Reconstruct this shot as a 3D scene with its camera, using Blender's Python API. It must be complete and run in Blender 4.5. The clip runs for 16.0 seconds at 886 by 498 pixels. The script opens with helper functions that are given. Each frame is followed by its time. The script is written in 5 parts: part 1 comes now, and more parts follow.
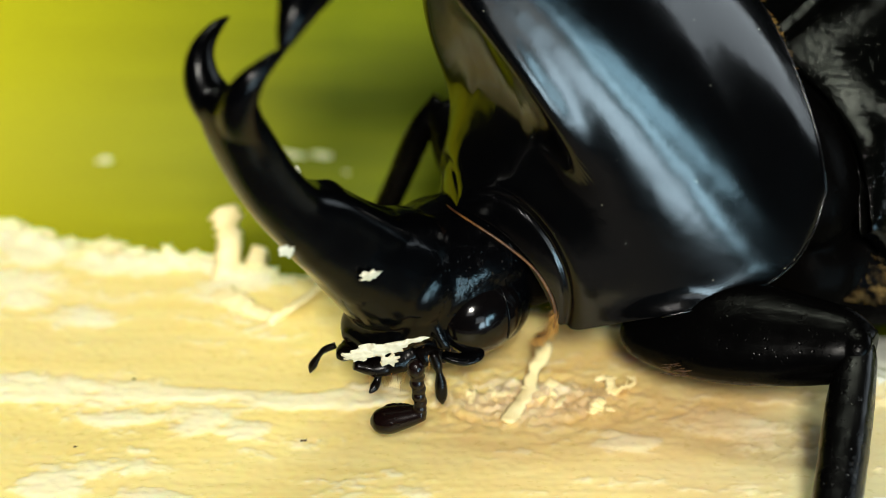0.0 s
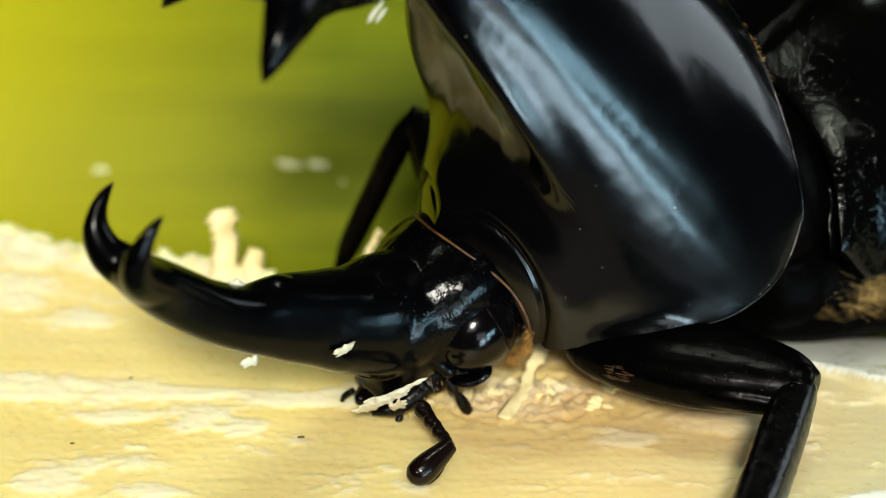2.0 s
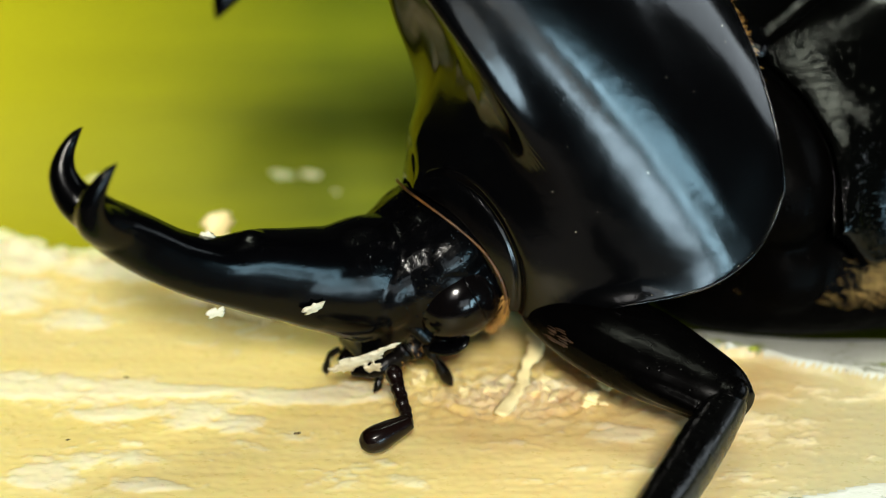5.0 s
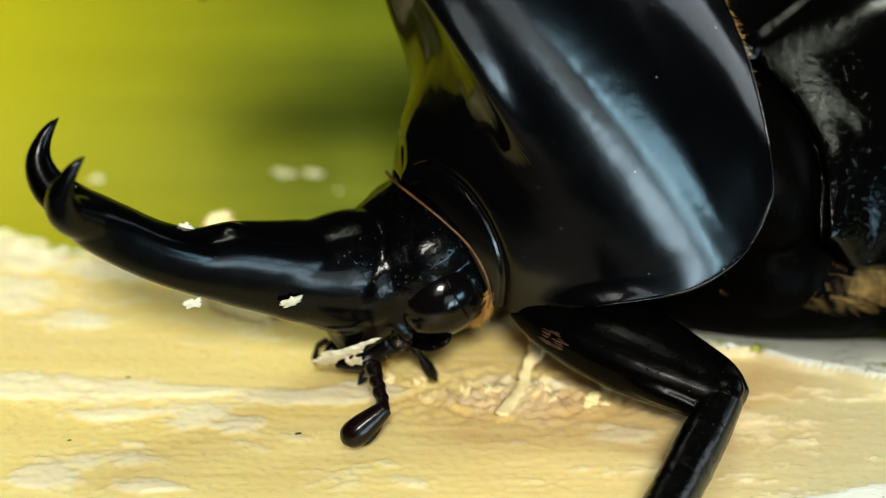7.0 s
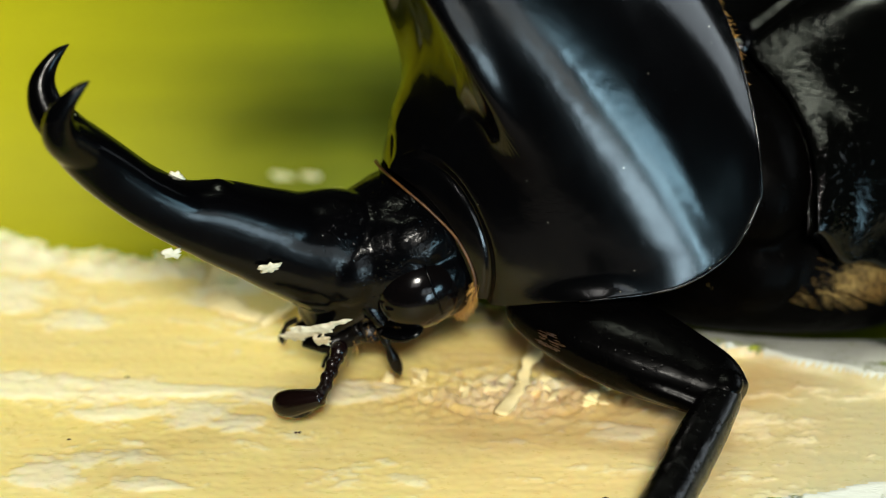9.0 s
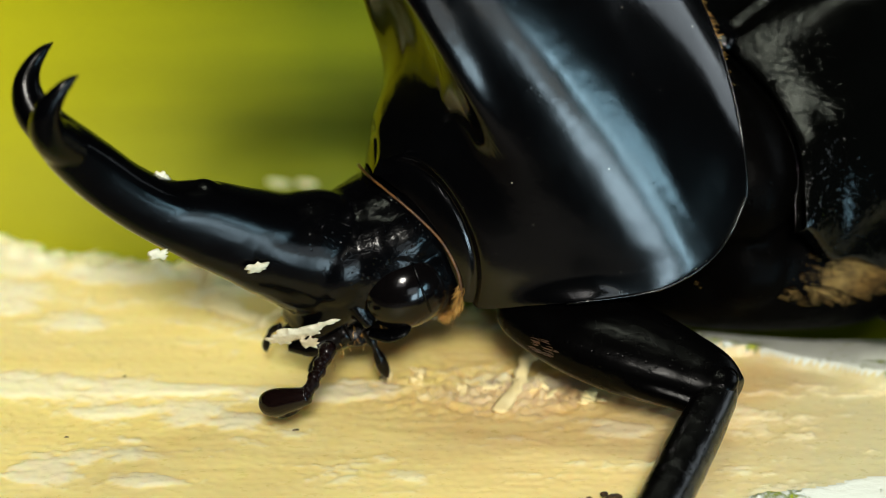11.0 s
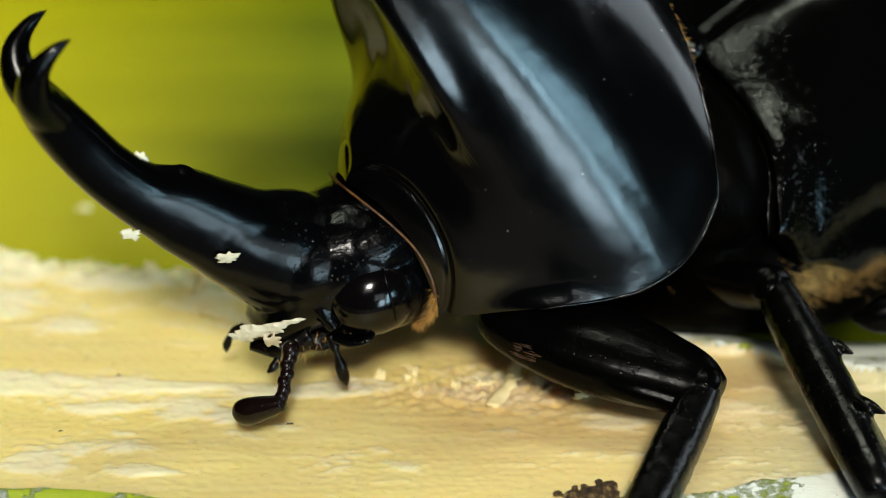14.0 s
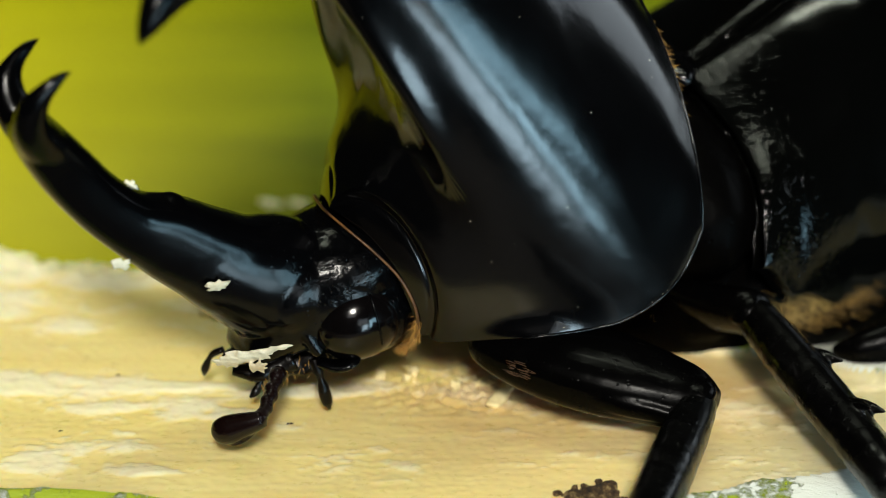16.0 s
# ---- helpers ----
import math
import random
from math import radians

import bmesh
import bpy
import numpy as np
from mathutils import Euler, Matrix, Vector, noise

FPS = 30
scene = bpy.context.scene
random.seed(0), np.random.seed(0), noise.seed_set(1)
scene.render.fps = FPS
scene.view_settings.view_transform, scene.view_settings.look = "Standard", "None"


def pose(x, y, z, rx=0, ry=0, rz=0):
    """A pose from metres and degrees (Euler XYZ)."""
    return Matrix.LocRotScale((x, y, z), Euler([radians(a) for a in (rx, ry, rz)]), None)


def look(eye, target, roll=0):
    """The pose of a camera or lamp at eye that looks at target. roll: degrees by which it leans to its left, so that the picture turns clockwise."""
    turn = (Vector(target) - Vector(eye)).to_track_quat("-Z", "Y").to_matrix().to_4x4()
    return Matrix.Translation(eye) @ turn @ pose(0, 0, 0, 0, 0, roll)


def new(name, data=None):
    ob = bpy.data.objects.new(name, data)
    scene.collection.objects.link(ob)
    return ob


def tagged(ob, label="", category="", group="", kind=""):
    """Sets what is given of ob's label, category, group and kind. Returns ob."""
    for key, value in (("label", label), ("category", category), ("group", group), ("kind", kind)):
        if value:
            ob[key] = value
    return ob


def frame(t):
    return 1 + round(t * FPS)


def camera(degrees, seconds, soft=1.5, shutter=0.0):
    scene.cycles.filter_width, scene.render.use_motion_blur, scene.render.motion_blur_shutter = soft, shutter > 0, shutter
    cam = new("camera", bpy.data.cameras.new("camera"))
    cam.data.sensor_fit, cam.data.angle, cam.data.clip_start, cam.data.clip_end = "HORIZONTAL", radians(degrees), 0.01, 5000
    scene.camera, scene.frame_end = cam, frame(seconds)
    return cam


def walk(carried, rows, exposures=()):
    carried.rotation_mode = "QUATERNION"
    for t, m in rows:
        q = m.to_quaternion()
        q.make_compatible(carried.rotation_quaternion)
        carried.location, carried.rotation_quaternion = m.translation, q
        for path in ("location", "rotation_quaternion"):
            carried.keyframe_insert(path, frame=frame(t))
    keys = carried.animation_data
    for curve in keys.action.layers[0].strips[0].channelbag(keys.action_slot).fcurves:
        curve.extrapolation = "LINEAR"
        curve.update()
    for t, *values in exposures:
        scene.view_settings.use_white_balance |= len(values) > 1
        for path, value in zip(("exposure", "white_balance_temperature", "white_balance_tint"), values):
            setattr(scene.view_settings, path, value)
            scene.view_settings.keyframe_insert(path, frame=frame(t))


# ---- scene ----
# A horned beetle feeds on a peeled cane. Sizes below are in millimetres and are turned into metres by MM.
MM = 0.001
cam = camera(22.0, 16.0, soft=0.6)
cam.data.dof.use_dof = True
cam.data.dof.focus_distance = 0.1015
cam.data.dof.aperture_fstop = 33.0
walk(cam, [(t, look((ex * MM, ey * MM, ez * MM), (ax * MM, 0, az * MM), roll)) for t, ex, ey, ez, ax, az, roll in (
    (0, 0, -86.723, 64.319, 0, 8, 0), (0.5, 0.039, -86.888, 63.939, -0.007, 7.973, 0.069),
    (1, -0.353, -87.564, 63.097, 0.043, 7.883, 0.108), (1.5, -0.265, -87.699, 63.032, 0.078, 7.856, 0.085),
    (2, -0.444, -88.452, 61.921, 0.124, 7.758, 0.117), (2.5, -0.44, -88.289, 62.223, 0.124, 7.783, 0.161),
    (3, -0.627, -90.073, 59.722, 0.254, 7.565, 0.152), (3.5, -0.933, -90.37, 59.207, 0.306, 7.488, 0.176),
    (6, -0.992, -90.084, 59.533, 0.241, 7.548, 0.288), (6.5, -0.738, -90.039, 59.666, 0.257, 7.559, 0.186),
    (7, -0.745, -90.024, 59.631, 0.255, 7.54, 0.141), (7.5, -0.712, -90.049, 59.668, 0.267, 7.534, 0.112),
    (8, -0.836, -90.401, 59.273, 0.3, 7.504, 0.166), (8.5, -0.852, -90.387, 59.222, 0.293, 7.49, 0.15),
    (9, -1.071, -90.545, 58.998, 0.291, 7.487, 0.215), (11.5, -1.553, -92.747, 55.391, 0.51, 7.189, 0.262),
    (12, -1.71, -94.134, 53.284, 0.647, 7.056, 0.285), (12.5, -1.839, -94.445, 52.615, 0.668, 7.007, 0.254),
    (13, -1.848, -94.44, 52.62, 0.666, 7.016, 0.276), (13.5, -1.789, -94.492, 52.501, 0.673, 7.01, 0.293),
    (14, -1.757, -94.521, 52.534, 0.684, 7.004, 0.266), (14.5, -1.984, -94.67, 52.284, 0.683, 7.004, 0.324),
    (15, -1.964, -94.661, 52.307, 0.689, 6.991, 0.278), (15.5, -1.99, -94.724, 52.362, 0.696, 7.011, 0.328),
    (16, -1.99, -94.724, 52.362, 0.696, 7.011, 0.328),
)], [(0.0, 0.06), (6.0, 0.0), (9.0, -0.06), (16.0, -0.14)])

# ---- world and light ----
SUN_FROM = (0.02, -0.76, 0.64)
world = bpy.data.worlds.new("sky")
scene.world = world
world.use_nodes = True
wn = world.node_tree
sky = wn.nodes.new("ShaderNodeTexSky")
sky.sky_type, sky.sun_disc = "NISHITA", False
sky.sun_elevation = math.atan2(SUN_FROM[2], math.hypot(SUN_FROM[0], SUN_FROM[1]))
sky.sun_rotation = math.atan2(SUN_FROM[0], SUN_FROM[1])
wn.links.new(sky.outputs[0], wn.nodes["Background"].inputs[0])
wn.nodes["Background"].inputs[1].default_value = 0.12
sun = new("sun", bpy.data.lights.new("sun", "SUN"))
sun.data.energy, sun.data.angle, sun.data.color = 3.45, radians(10.0), (1.0, 0.965, 0.865)
sun.matrix_world = look(SUN_FROM, (0, 0, 0))

# unseen lamp panels added for highlights: from, to along the wall; sill and head (metres)
PANEL_E = (-1.62, -1.08, 0.00, 0.36)
PANEL_C = (-1.97, -1.62, -0.50, 0.36)
PANEL_B = (0.12, 1.05, 0.22, 0.90)
PANEL_TOP = (-0.52, 0.60, 0.47, 0.66)
# Lets the sun into the added enclosure; its lamp gives fill.
PANEL_S = (-0.40, 0.35, 0.95, 2.20)
PANEL_T = (0.55, 1.42, 0.04, 0.62)
PANEL_L = (0.90, 1.42, -0.60, -0.03)


def panel_light(name, place, turn, wide, high, radiance, colour):
    """An added area lamp that fills an opening of the unseen enclosure."""
    data = bpy.data.lights.new(name, "AREA")
    data.shape, data.size, data.size_y = "RECTANGLE", wide, high
    data.energy, data.color = radiance * math.pi * wide * high, colour
    ob = new(name, data)
    ob.matrix_world = pose(*place, *turn)
    return ob


def light_in_wall(name, wall, opening, radiance, colour):
    """An added area lamp in the opening of the east or the south wall."""
    mid, wide, high = (opening[0] + opening[1]) / 2, opening[1] - opening[0], opening[3] - opening[2]
    place = (1.55, mid, (opening[2] + opening[3]) / 2) if wall == "east" else (mid, -2.05, (opening[2] + opening[3]) / 2)
    return panel_light(name, place, (90, 0, 90) if wall == "east" else (90, 0, 0), wide, high, radiance, colour)


# Added lamps tuned to the shell's highlights; the first two form one bluish source.
light_in_wall("panel_light_east", "east", PANEL_E, 16.0, (0.43, 0.80, 1.0))
light_in_wall("panel_light_tall", "east", PANEL_C, 27.0, (0.50, 0.83, 1.0))
light_in_wall("panel_light_corner", "south", PANEL_T, 2.2, (0.86, 0.95, 1.0))
light_in_wall("panel_light_low", "south", PANEL_L, 22.0, (0.62, 0.86, 1.0))
light_in_wall("panel_light_back", "east", PANEL_B, 3.4, (0.86, 0.96, 1.0))
light_in_wall("panel_light_south", "south", PANEL_S, 1.0, (1.0, 0.98, 0.95))
# Unseen overhead lamp, added for the glint along the front of the wing cases.
panel_light("panel_light_top", (sum(PANEL_TOP[:2]) / 2, sum(PANEL_TOP[2:]) / 2, 2.35), (0, 0, 0), PANEL_TOP[1] - PANEL_TOP[0], PANEL_TOP[3] - PANEL_TOP[2], 28.0, (0.94, 1.0, 0.80))


# ---- materials ----
def material(name, rough=0.5, metal=0.0, spec=0.5):
    m = bpy.data.materials.new(name)
    m.use_nodes = True
    b = m.node_tree.nodes["Principled BSDF"]
    b.inputs["Roughness"].default_value = rough
    b.inputs["Metallic"].default_value = metal
    b.inputs["Specular IOR Level"].default_value = spec
    return m, m.node_tree, b


def node(nt, kind, **values):
    n = nt.nodes.new("ShaderNode" + kind)
    for key, value in values.items():
        n.inputs[key].default_value = value
    return n


def coords(nt, stretch=(1, 1, 1)):
    tc = nt.nodes.new("ShaderNodeTexCoord")
    mp = nt.nodes.new("ShaderNodeMapping")
    mp.inputs["Scale"].default_value = stretch
    nt.links.new(tc.outputs["Object"], mp.inputs["Vector"])
    return mp.outputs["Vector"]


def noise_node(nt, vec, scale, detail=4.0, rough=0.55):
    n = node(nt, "TexNoise", Scale=scale, Detail=detail, Roughness=rough)
    nt.links.new(vec, n.inputs["Vector"])
    return n.outputs["Fac"]


def ramp(nt, fac, stops):
    r = nt.nodes.new("ShaderNodeValToRGB")
    while len(r.color_ramp.elements) < len(stops):
        r.color_ramp.elements.new(0.5)
    for e, (p, c) in zip(r.color_ramp.elements, stops):
        e.position, e.color = p, (c if len(c) == 4 else (*c, 1.0))
    nt.links.new(fac, r.inputs[0])
    return r.outputs[0]


def grey(v):
    return (v, v, v, 1.0)


def mix(nt, fac, a, b, mode="MIX"):
    n = nt.nodes.new("ShaderNodeMix")
    n.data_type, n.blend_type = "RGBA", mode
    for sock, value in ((n.inputs[0], fac), (n.inputs[6], a), (n.inputs[7], b)):
        if isinstance(value, (float, int)):
            sock.default_value = value
        elif isinstance(value, tuple):
            sock.default_value = value if len(value) == 4 else (*value, 1.0)
        else:
            nt.links.new(value, sock)
    return n.outputs[2]


def bump(nt, bsdf, height, strength, distance, below=None):
    n = node(nt, "Bump", Strength=strength, Distance=distance)
    nt.links.new(height, n.inputs["Height"])
    if below is not None:
        nt.links.new(below, n.inputs["Normal"])
    nt.links.new(n.outputs[0], bsdf.inputs["Normal"])
    return n.outputs[0]


def chitin(name, base, rough, pit_scale=0.0, pit=0.0, wave=0.0, wear=0.06, spec=0.32, grain=0.0, polish=0.0, rear=None):
    """Polished black shell. rear: (axis, from, to, least), where pits and waves set in."""
    m, nt, b = material(name, rough, 0.0, spec)
    v = coords(nt)
    big = noise_node(nt, v, 260, 3)
    fine = noise_node(nt, v, 5200, 5)
    nt.links.new(mix(nt, big, base, tuple(c * 1.9 for c in base)), b.inputs["Base Color"])
    rough_map = ramp(nt, noise_node(nt, v, 700, 6), [(0.3, grey(max(rough - wear, 0.03))), (0.75, grey(rough + wear))])
    nt.links.new(rough_map, b.inputs["Roughness"])
    part_of = None
    if rear:
        cut = nt.nodes.new("ShaderNodeSeparateXYZ")
        nt.links.new(v, cut.inputs[0])
        span = node(nt, "MapRange", **{"From Min": rear[1], "From Max": rear[2], "To Min": rear[3], "To Max": 1.0})
        nt.links.new(cut.outputs[rear[0]], span.inputs["Value"])
        part_of = span.outputs[0]

    def relief(height, strength, distance, below):
        if part_of is None:
            return bump(nt, b, height, strength, distance, below)
        n = node(nt, "Bump", Distance=distance)
        power = nt.nodes.new("ShaderNodeMath")
        power.operation = "MULTIPLY"
        power.inputs[1].default_value = strength
        nt.links.new(part_of, power.inputs[0])
        nt.links.new(power.outputs[0], n.inputs["Strength"])
        nt.links.new(height, n.inputs["Height"])
        nt.links.new(below, n.inputs["Normal"])
        nt.links.new(n.outputs[0], b.inputs["Normal"])
        return n.outputs[0]

    n1 = bump(nt, b, fine, 0.08, 0.00002)
    if wave:
        n1 = relief(noise_node(nt, v, 900, 4), wave, 0.0002, n1)
        n1 = relief(noise_node(nt, v, 230, 3), wave * 0.6, 0.0008, n1)
    if grain:
        n1 = relief(noise_node(nt, v, 3200, 3, 0.6), grain, 0.00012, n1)
    if pit:
        vo = node(nt, "TexVoronoi", Scale=pit_scale, Randomness=1.0)
        nt.links.new(v, vo.inputs["Vector"])
        dots = ramp(nt, vo.outputs["Distance"], [(0.08, grey(0)), (0.24, grey(1))])
        n1 = relief(dots, pit, 0.00006, n1)
    b.inputs["IOR"].default_value = 1.56
    if polish:
        # polished outer layer over a dull one
        b.inputs["Coat Weight"].default_value = 1.0
        b.inputs["Coat IOR"].default_value = 1.37
        nt.links.new(ramp(nt, noise_node(nt, v, 330, 7, 0.65), [(0.3, grey(polish - 0.03)), (0.72, grey(polish + 0.06))]), b.inputs["Coat Roughness"])
        nt.links.new(n1, b.inputs["Coat Normal"])
    return m


SHELL = chitin("black_shell", (0.00050, 0.00048, 0.00056), 0.5, 5200, 0.06, wave=0.05, spec=0.003, polish=0.145)
RIM = chitin("rim_shell", (0.00050, 0.00050, 0.00063), 0.2, 3000, 0.3, wave=0.3, spec=0.25)
HORN = chitin("horn_shell", (0.00050, 0.00050, 0.00065), 0.22, 3200, 0.08, wave=0.05, spec=0.09)
HEADM = chitin("head_shell", (0.00050, 0.00050, 0.00063), 0.20, 3600, 0.7, wave=0.5, wear=0.04, spec=0.12, rear=(0, 0.0048, 0.0022, 0.12))
WING = chitin("wing_shell", (0.00055, 0.00060, 0.00052), 0.11, 3400, 0.35, wave=0.05, wear=0.03, spec=0.17, grain=0.34, rear=(0, -0.0100, -0.0070, 0.02))
LEG = chitin("leg_shell", (0.00050, 0.00045, 0.00045), 0.26, 3000, 0.25, wave=0.16, spec=0.045)
TIBIAM = chitin("shin_shell", (0.00050, 0.00045, 0.00045), 0.28, 3400, 0.5, wave=0.13, spec=0.17)
MOUTH = chitin("mouth_shell", (0.00120, 0.00070, 0.00050), 0.3, 3000, 0.2, spec=0.14)
BELLY = chitin("belly_shell", (0.00050, 0.00040, 0.00035), 0.45, 1800, 0.4, wave=0.4, spec=0.012)
EYEM = chitin("eye_shell", (0.0012, 0.0009, 0.0009), 0.13, 0, 0, wear=0.03, spec=0.22)
CLUB = chitin("club_shell", (0.003, 0.0011, 0.0009), 0.25, 4000, 0.2, spec=0.2)
MEMBRANE, nt, b = material("orange_membrane", 0.45)
nt.links.new(ramp(nt, noise_node(nt, coords(nt), 1800, 5), [(0.35, (0.03, 0.010, 0.002)), (0.7, (0.14, 0.055, 0.010))]), b.inputs["Base Color"])
HAIR_O, nt, b = material("orange_hair", 0.45)
nt.links.new(ramp(nt, noise_node(nt, coords(nt), 2500, 3), [(0.3, (0.26, 0.115, 0.016)), (0.7, (0.62, 0.33, 0.07))]), b.inputs["Base Color"])
HAIR_G, nt, b = material("golden_hair", 0.42)
nt.links.new(ramp(nt, noise_node(nt, coords(nt), 2500, 3), [(0.3, (0.14, 0.08, 0.02)), (0.7, (0.5, 0.31, 0.09))]), b.inputs["Base Color"])

FLESH, nt, b = material("cane_flesh", 0.45)
v = coords(nt, (0.06, 0.7, 0.7))
streak = noise_node(nt, v, 900, 8, 0.65)
warp = noise_node(nt, coords(nt, (0.5, 1, 1)), 260, 8, 0.7)
blot = noise_node(nt, coords(nt, (0.7, 1, 1)), 1300, 12, 0.78)
wide = noise_node(nt, coords(nt, (0.4, 1, 1)), 60, 4, 0.5)
brown = noise_node(nt, coords(nt, (0.35, 1, 1)), 110, 7, 0.65)
c1 = ramp(nt, streak, [(0.25, (0.885, 0.665, 0.18)), (0.5, (0.905, 0.73, 0.26)), (0.75, (0.92, 0.775, 0.36))])
c1 = mix(nt, ramp(nt, wide, [(0.42, grey(0)), (0.62, grey(0.5))]), c1, (0.93, 0.785, 0.36))
# the flesh turns to tan and then to a darker greyish cream along the cane
cut = nt.nodes.new("ShaderNodeSeparateXYZ")
nt.links.new(coords(nt), cut.inputs[0])
shift = nt.nodes.new("ShaderNodeMath")
shift.operation = "MULTIPLY_ADD"
shift.inputs[1].default_value = 0.016
nt.links.new(brown, shift.inputs[0])
nt.links.new(cut.outputs[0], shift.inputs[2])
tan = node(nt, "MapRange", **{"From Min": 0.006, "From Max": 0.019, "To Min": 0.0, "To Max": 0.45})
nt.links.new(shift.outputs[0], tan.inputs["Value"])
c1 = mix(nt, tan.outputs[0], c1, (0.92, 0.69, 0.36))
grey_cream = node(nt, "MapRange", **{"From Min": 0.016, "From Max": 0.026, "To Min": 0.0, "To Max": 0.85})
nt.links.new(shift.outputs[0], grey_cream.inputs["Value"])
c1 = mix(nt, grey_cream.outputs[0], c1, (0.60, 0.56, 0.33))
layer = nt.nodes.new("ShaderNodeAttribute")
layer.attribute_name = "torn"
edge = mix(nt, 0.42, layer.outputs["Fac"], blot)
torn = ramp(nt, edge, [(0.24, grey(0)), (0.36, grey(0.22)), (0.44, grey(0.6)), (0.72, grey(0.95))])
c2 = mix(nt, torn, c1, (0.94, 0.85, 0.56))
c3 = mix(nt, ramp(nt, brown, [(0.54, grey(0)), (0.74, grey(0.25))]), c2, (0.86, 0.62, 0.24))
spot = node(nt, "VectorMath")
spot.operation = "DISTANCE"
spot.inputs[1].default_value = (0.006, -0.0005, 0)
nt.links.new(coords(nt, (0.75, 1.25, 0)), spot.inputs[0])
near_spot = ramp(nt, spot.outputs["Value"], [(0.002, grey(1)), (0.011, grey(0))])
stain = mix(nt, 1.0, near_spot, ramp(nt, noise_node(nt, coords(nt, (0.4, 1, 1)), 260, 7, 0.65), [(0.33, grey(0)), (0.60, grey(0.8))]), "MULTIPLY")
c4 = mix(nt, stain, c3, (0.66, 0.37, 0.11))
nt.links.new(c4, b.inputs["Base Color"])
wet = noise_node(nt, coords(nt, (0.6, 1, 1)), 2600, 6, 0.7)
nt.links.new(ramp(nt, wet, [(0.36, grey(0.5)), (0.56, grey(0.38)), (0.66, grey(0.12))]), b.inputs["Roughness"])
n1 = bump(nt, b, streak, 0.015, 0.0003)
n2 = bump(nt, b, torn, 0.12, 0.0001, n1)
n3 = bump(nt, b, warp, 0.02, 0.0003, n2)
bump(nt, b, noise_node(nt, coords(nt, (0.4, 1, 1)), 2400, 7, 0.65), 0.10, 0.0001, n3)
b.inputs["Subsurface Weight"].default_value = 0.4
b.inputs["Subsurface Radius"].default_value = (1.0, 0.75, 0.35)
b.inputs["Subsurface Scale"].default_value = 0.002

SHRED, nt, b = material("pale_fibre", 0.55)
nt.links.new(ramp(nt, noise_node(nt, coords(nt), 900, 6), [(0.3, (0.92, 0.78, 0.38)), (0.7, (0.95, 0.86, 0.54))]), b.inputs["Base Color"])
bump(nt, b, noise_node(nt, coords(nt, (0.3, 1, 1)), 3000, 6), 0.5, 0.00015)
b.inputs["Subsurface Weight"].default_value = 0.3
b.inputs["Subsurface Scale"].default_value = 0.001
PULP, nt, b = material("torn_pulp", 0.5)
nt.links.new(ramp(nt, noise_node(nt, coords(nt, (0.5, 1, 1)), 1200, 7), [(0.3, (0.94, 0.76, 0.35)), (0.7, (0.96, 0.83, 0.47))]), b.inputs["Base Color"])
bump(nt, b, noise_node(nt, coords(nt, (0.3, 1, 1)), 3400, 7), 0.2, 0.0001)
CRUMB, nt, b = material("white_crumb", 0.6)
nt.links.new(ramp(nt, noise_node(nt, coords(nt), 2000, 6), [(0.3, (0.55, 0.49, 0.34)), (0.7, (0.78, 0.72, 0.54))]), b.inputs["Base Color"])
bump(nt, b, noise_node(nt, coords(nt), 4000, 5), 0.5, 0.00012)


def rind_material(name, wax, tones, bloom=0.0, ripe_lit=None):
    m, nt, b = material(name, 0.5, 0.0, 0.12 if ripe_lit else 0.3)
    v = coords(nt, (0.1, 1, 1))
    g = ramp(nt, noise_node(nt, v, 300, 7, 0.6), [(0.3, tones[0]), (0.55, tones[1]), (0.75, tones[2])])
    g2 = mix(nt, ramp(nt, noise_node(nt, coords(nt, (0.5, 1, 1)), 45, 4), [(0.35, grey(0)), (0.7, grey(0.7))]), g, tones[0])
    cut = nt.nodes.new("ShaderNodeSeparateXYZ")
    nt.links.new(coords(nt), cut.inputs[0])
    if ripe_lit:
        # yellower where the cane has ripened, and lighter there: the light's falloff is painted in
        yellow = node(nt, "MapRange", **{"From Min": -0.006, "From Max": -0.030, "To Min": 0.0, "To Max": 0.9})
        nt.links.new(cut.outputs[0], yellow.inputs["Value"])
        g2 = mix(nt, yellow.outputs[0], g2, ripe_lit)
    more = node(nt, "MapRange", **{"From Min": -0.002, "From Max": 0.016, "To Min": 0.0, "To Max": bloom})
    nt.links.new(cut.outputs[0], more.inputs["Value"])
    add = nt.nodes.new("ShaderNodeMath")
    nt.links.new(mix(nt, 0.38, noise_node(nt, coords(nt, (0.7, 1, 1)), 430, 10, 0.74), noise_node(nt, coords(nt), 2100, 6, 0.7)), add.inputs[0])
    nt.links.new(more.outputs[0], add.inputs[1])
    patch = ramp(nt, add.outputs[0], [(0.60 - wax, grey(0)), (0.67 - wax, grey(0.9))])
    nt.links.new(mix(nt, patch, g2, (0.70, 0.71, 0.66)), b.inputs["Base Color"])
    nt.links.new(ramp(nt, patch, [(0.0, grey(0.5)), (1.0, grey(0.85))]), b.inputs["Roughness"])
    bump(nt, b, patch, 0.9, 0.00018, bump(nt, b, noise_node(nt, coords(nt, (0.4, 1, 1)), 1500, 7, 0.65), 0.6, 0.0002))
    return m


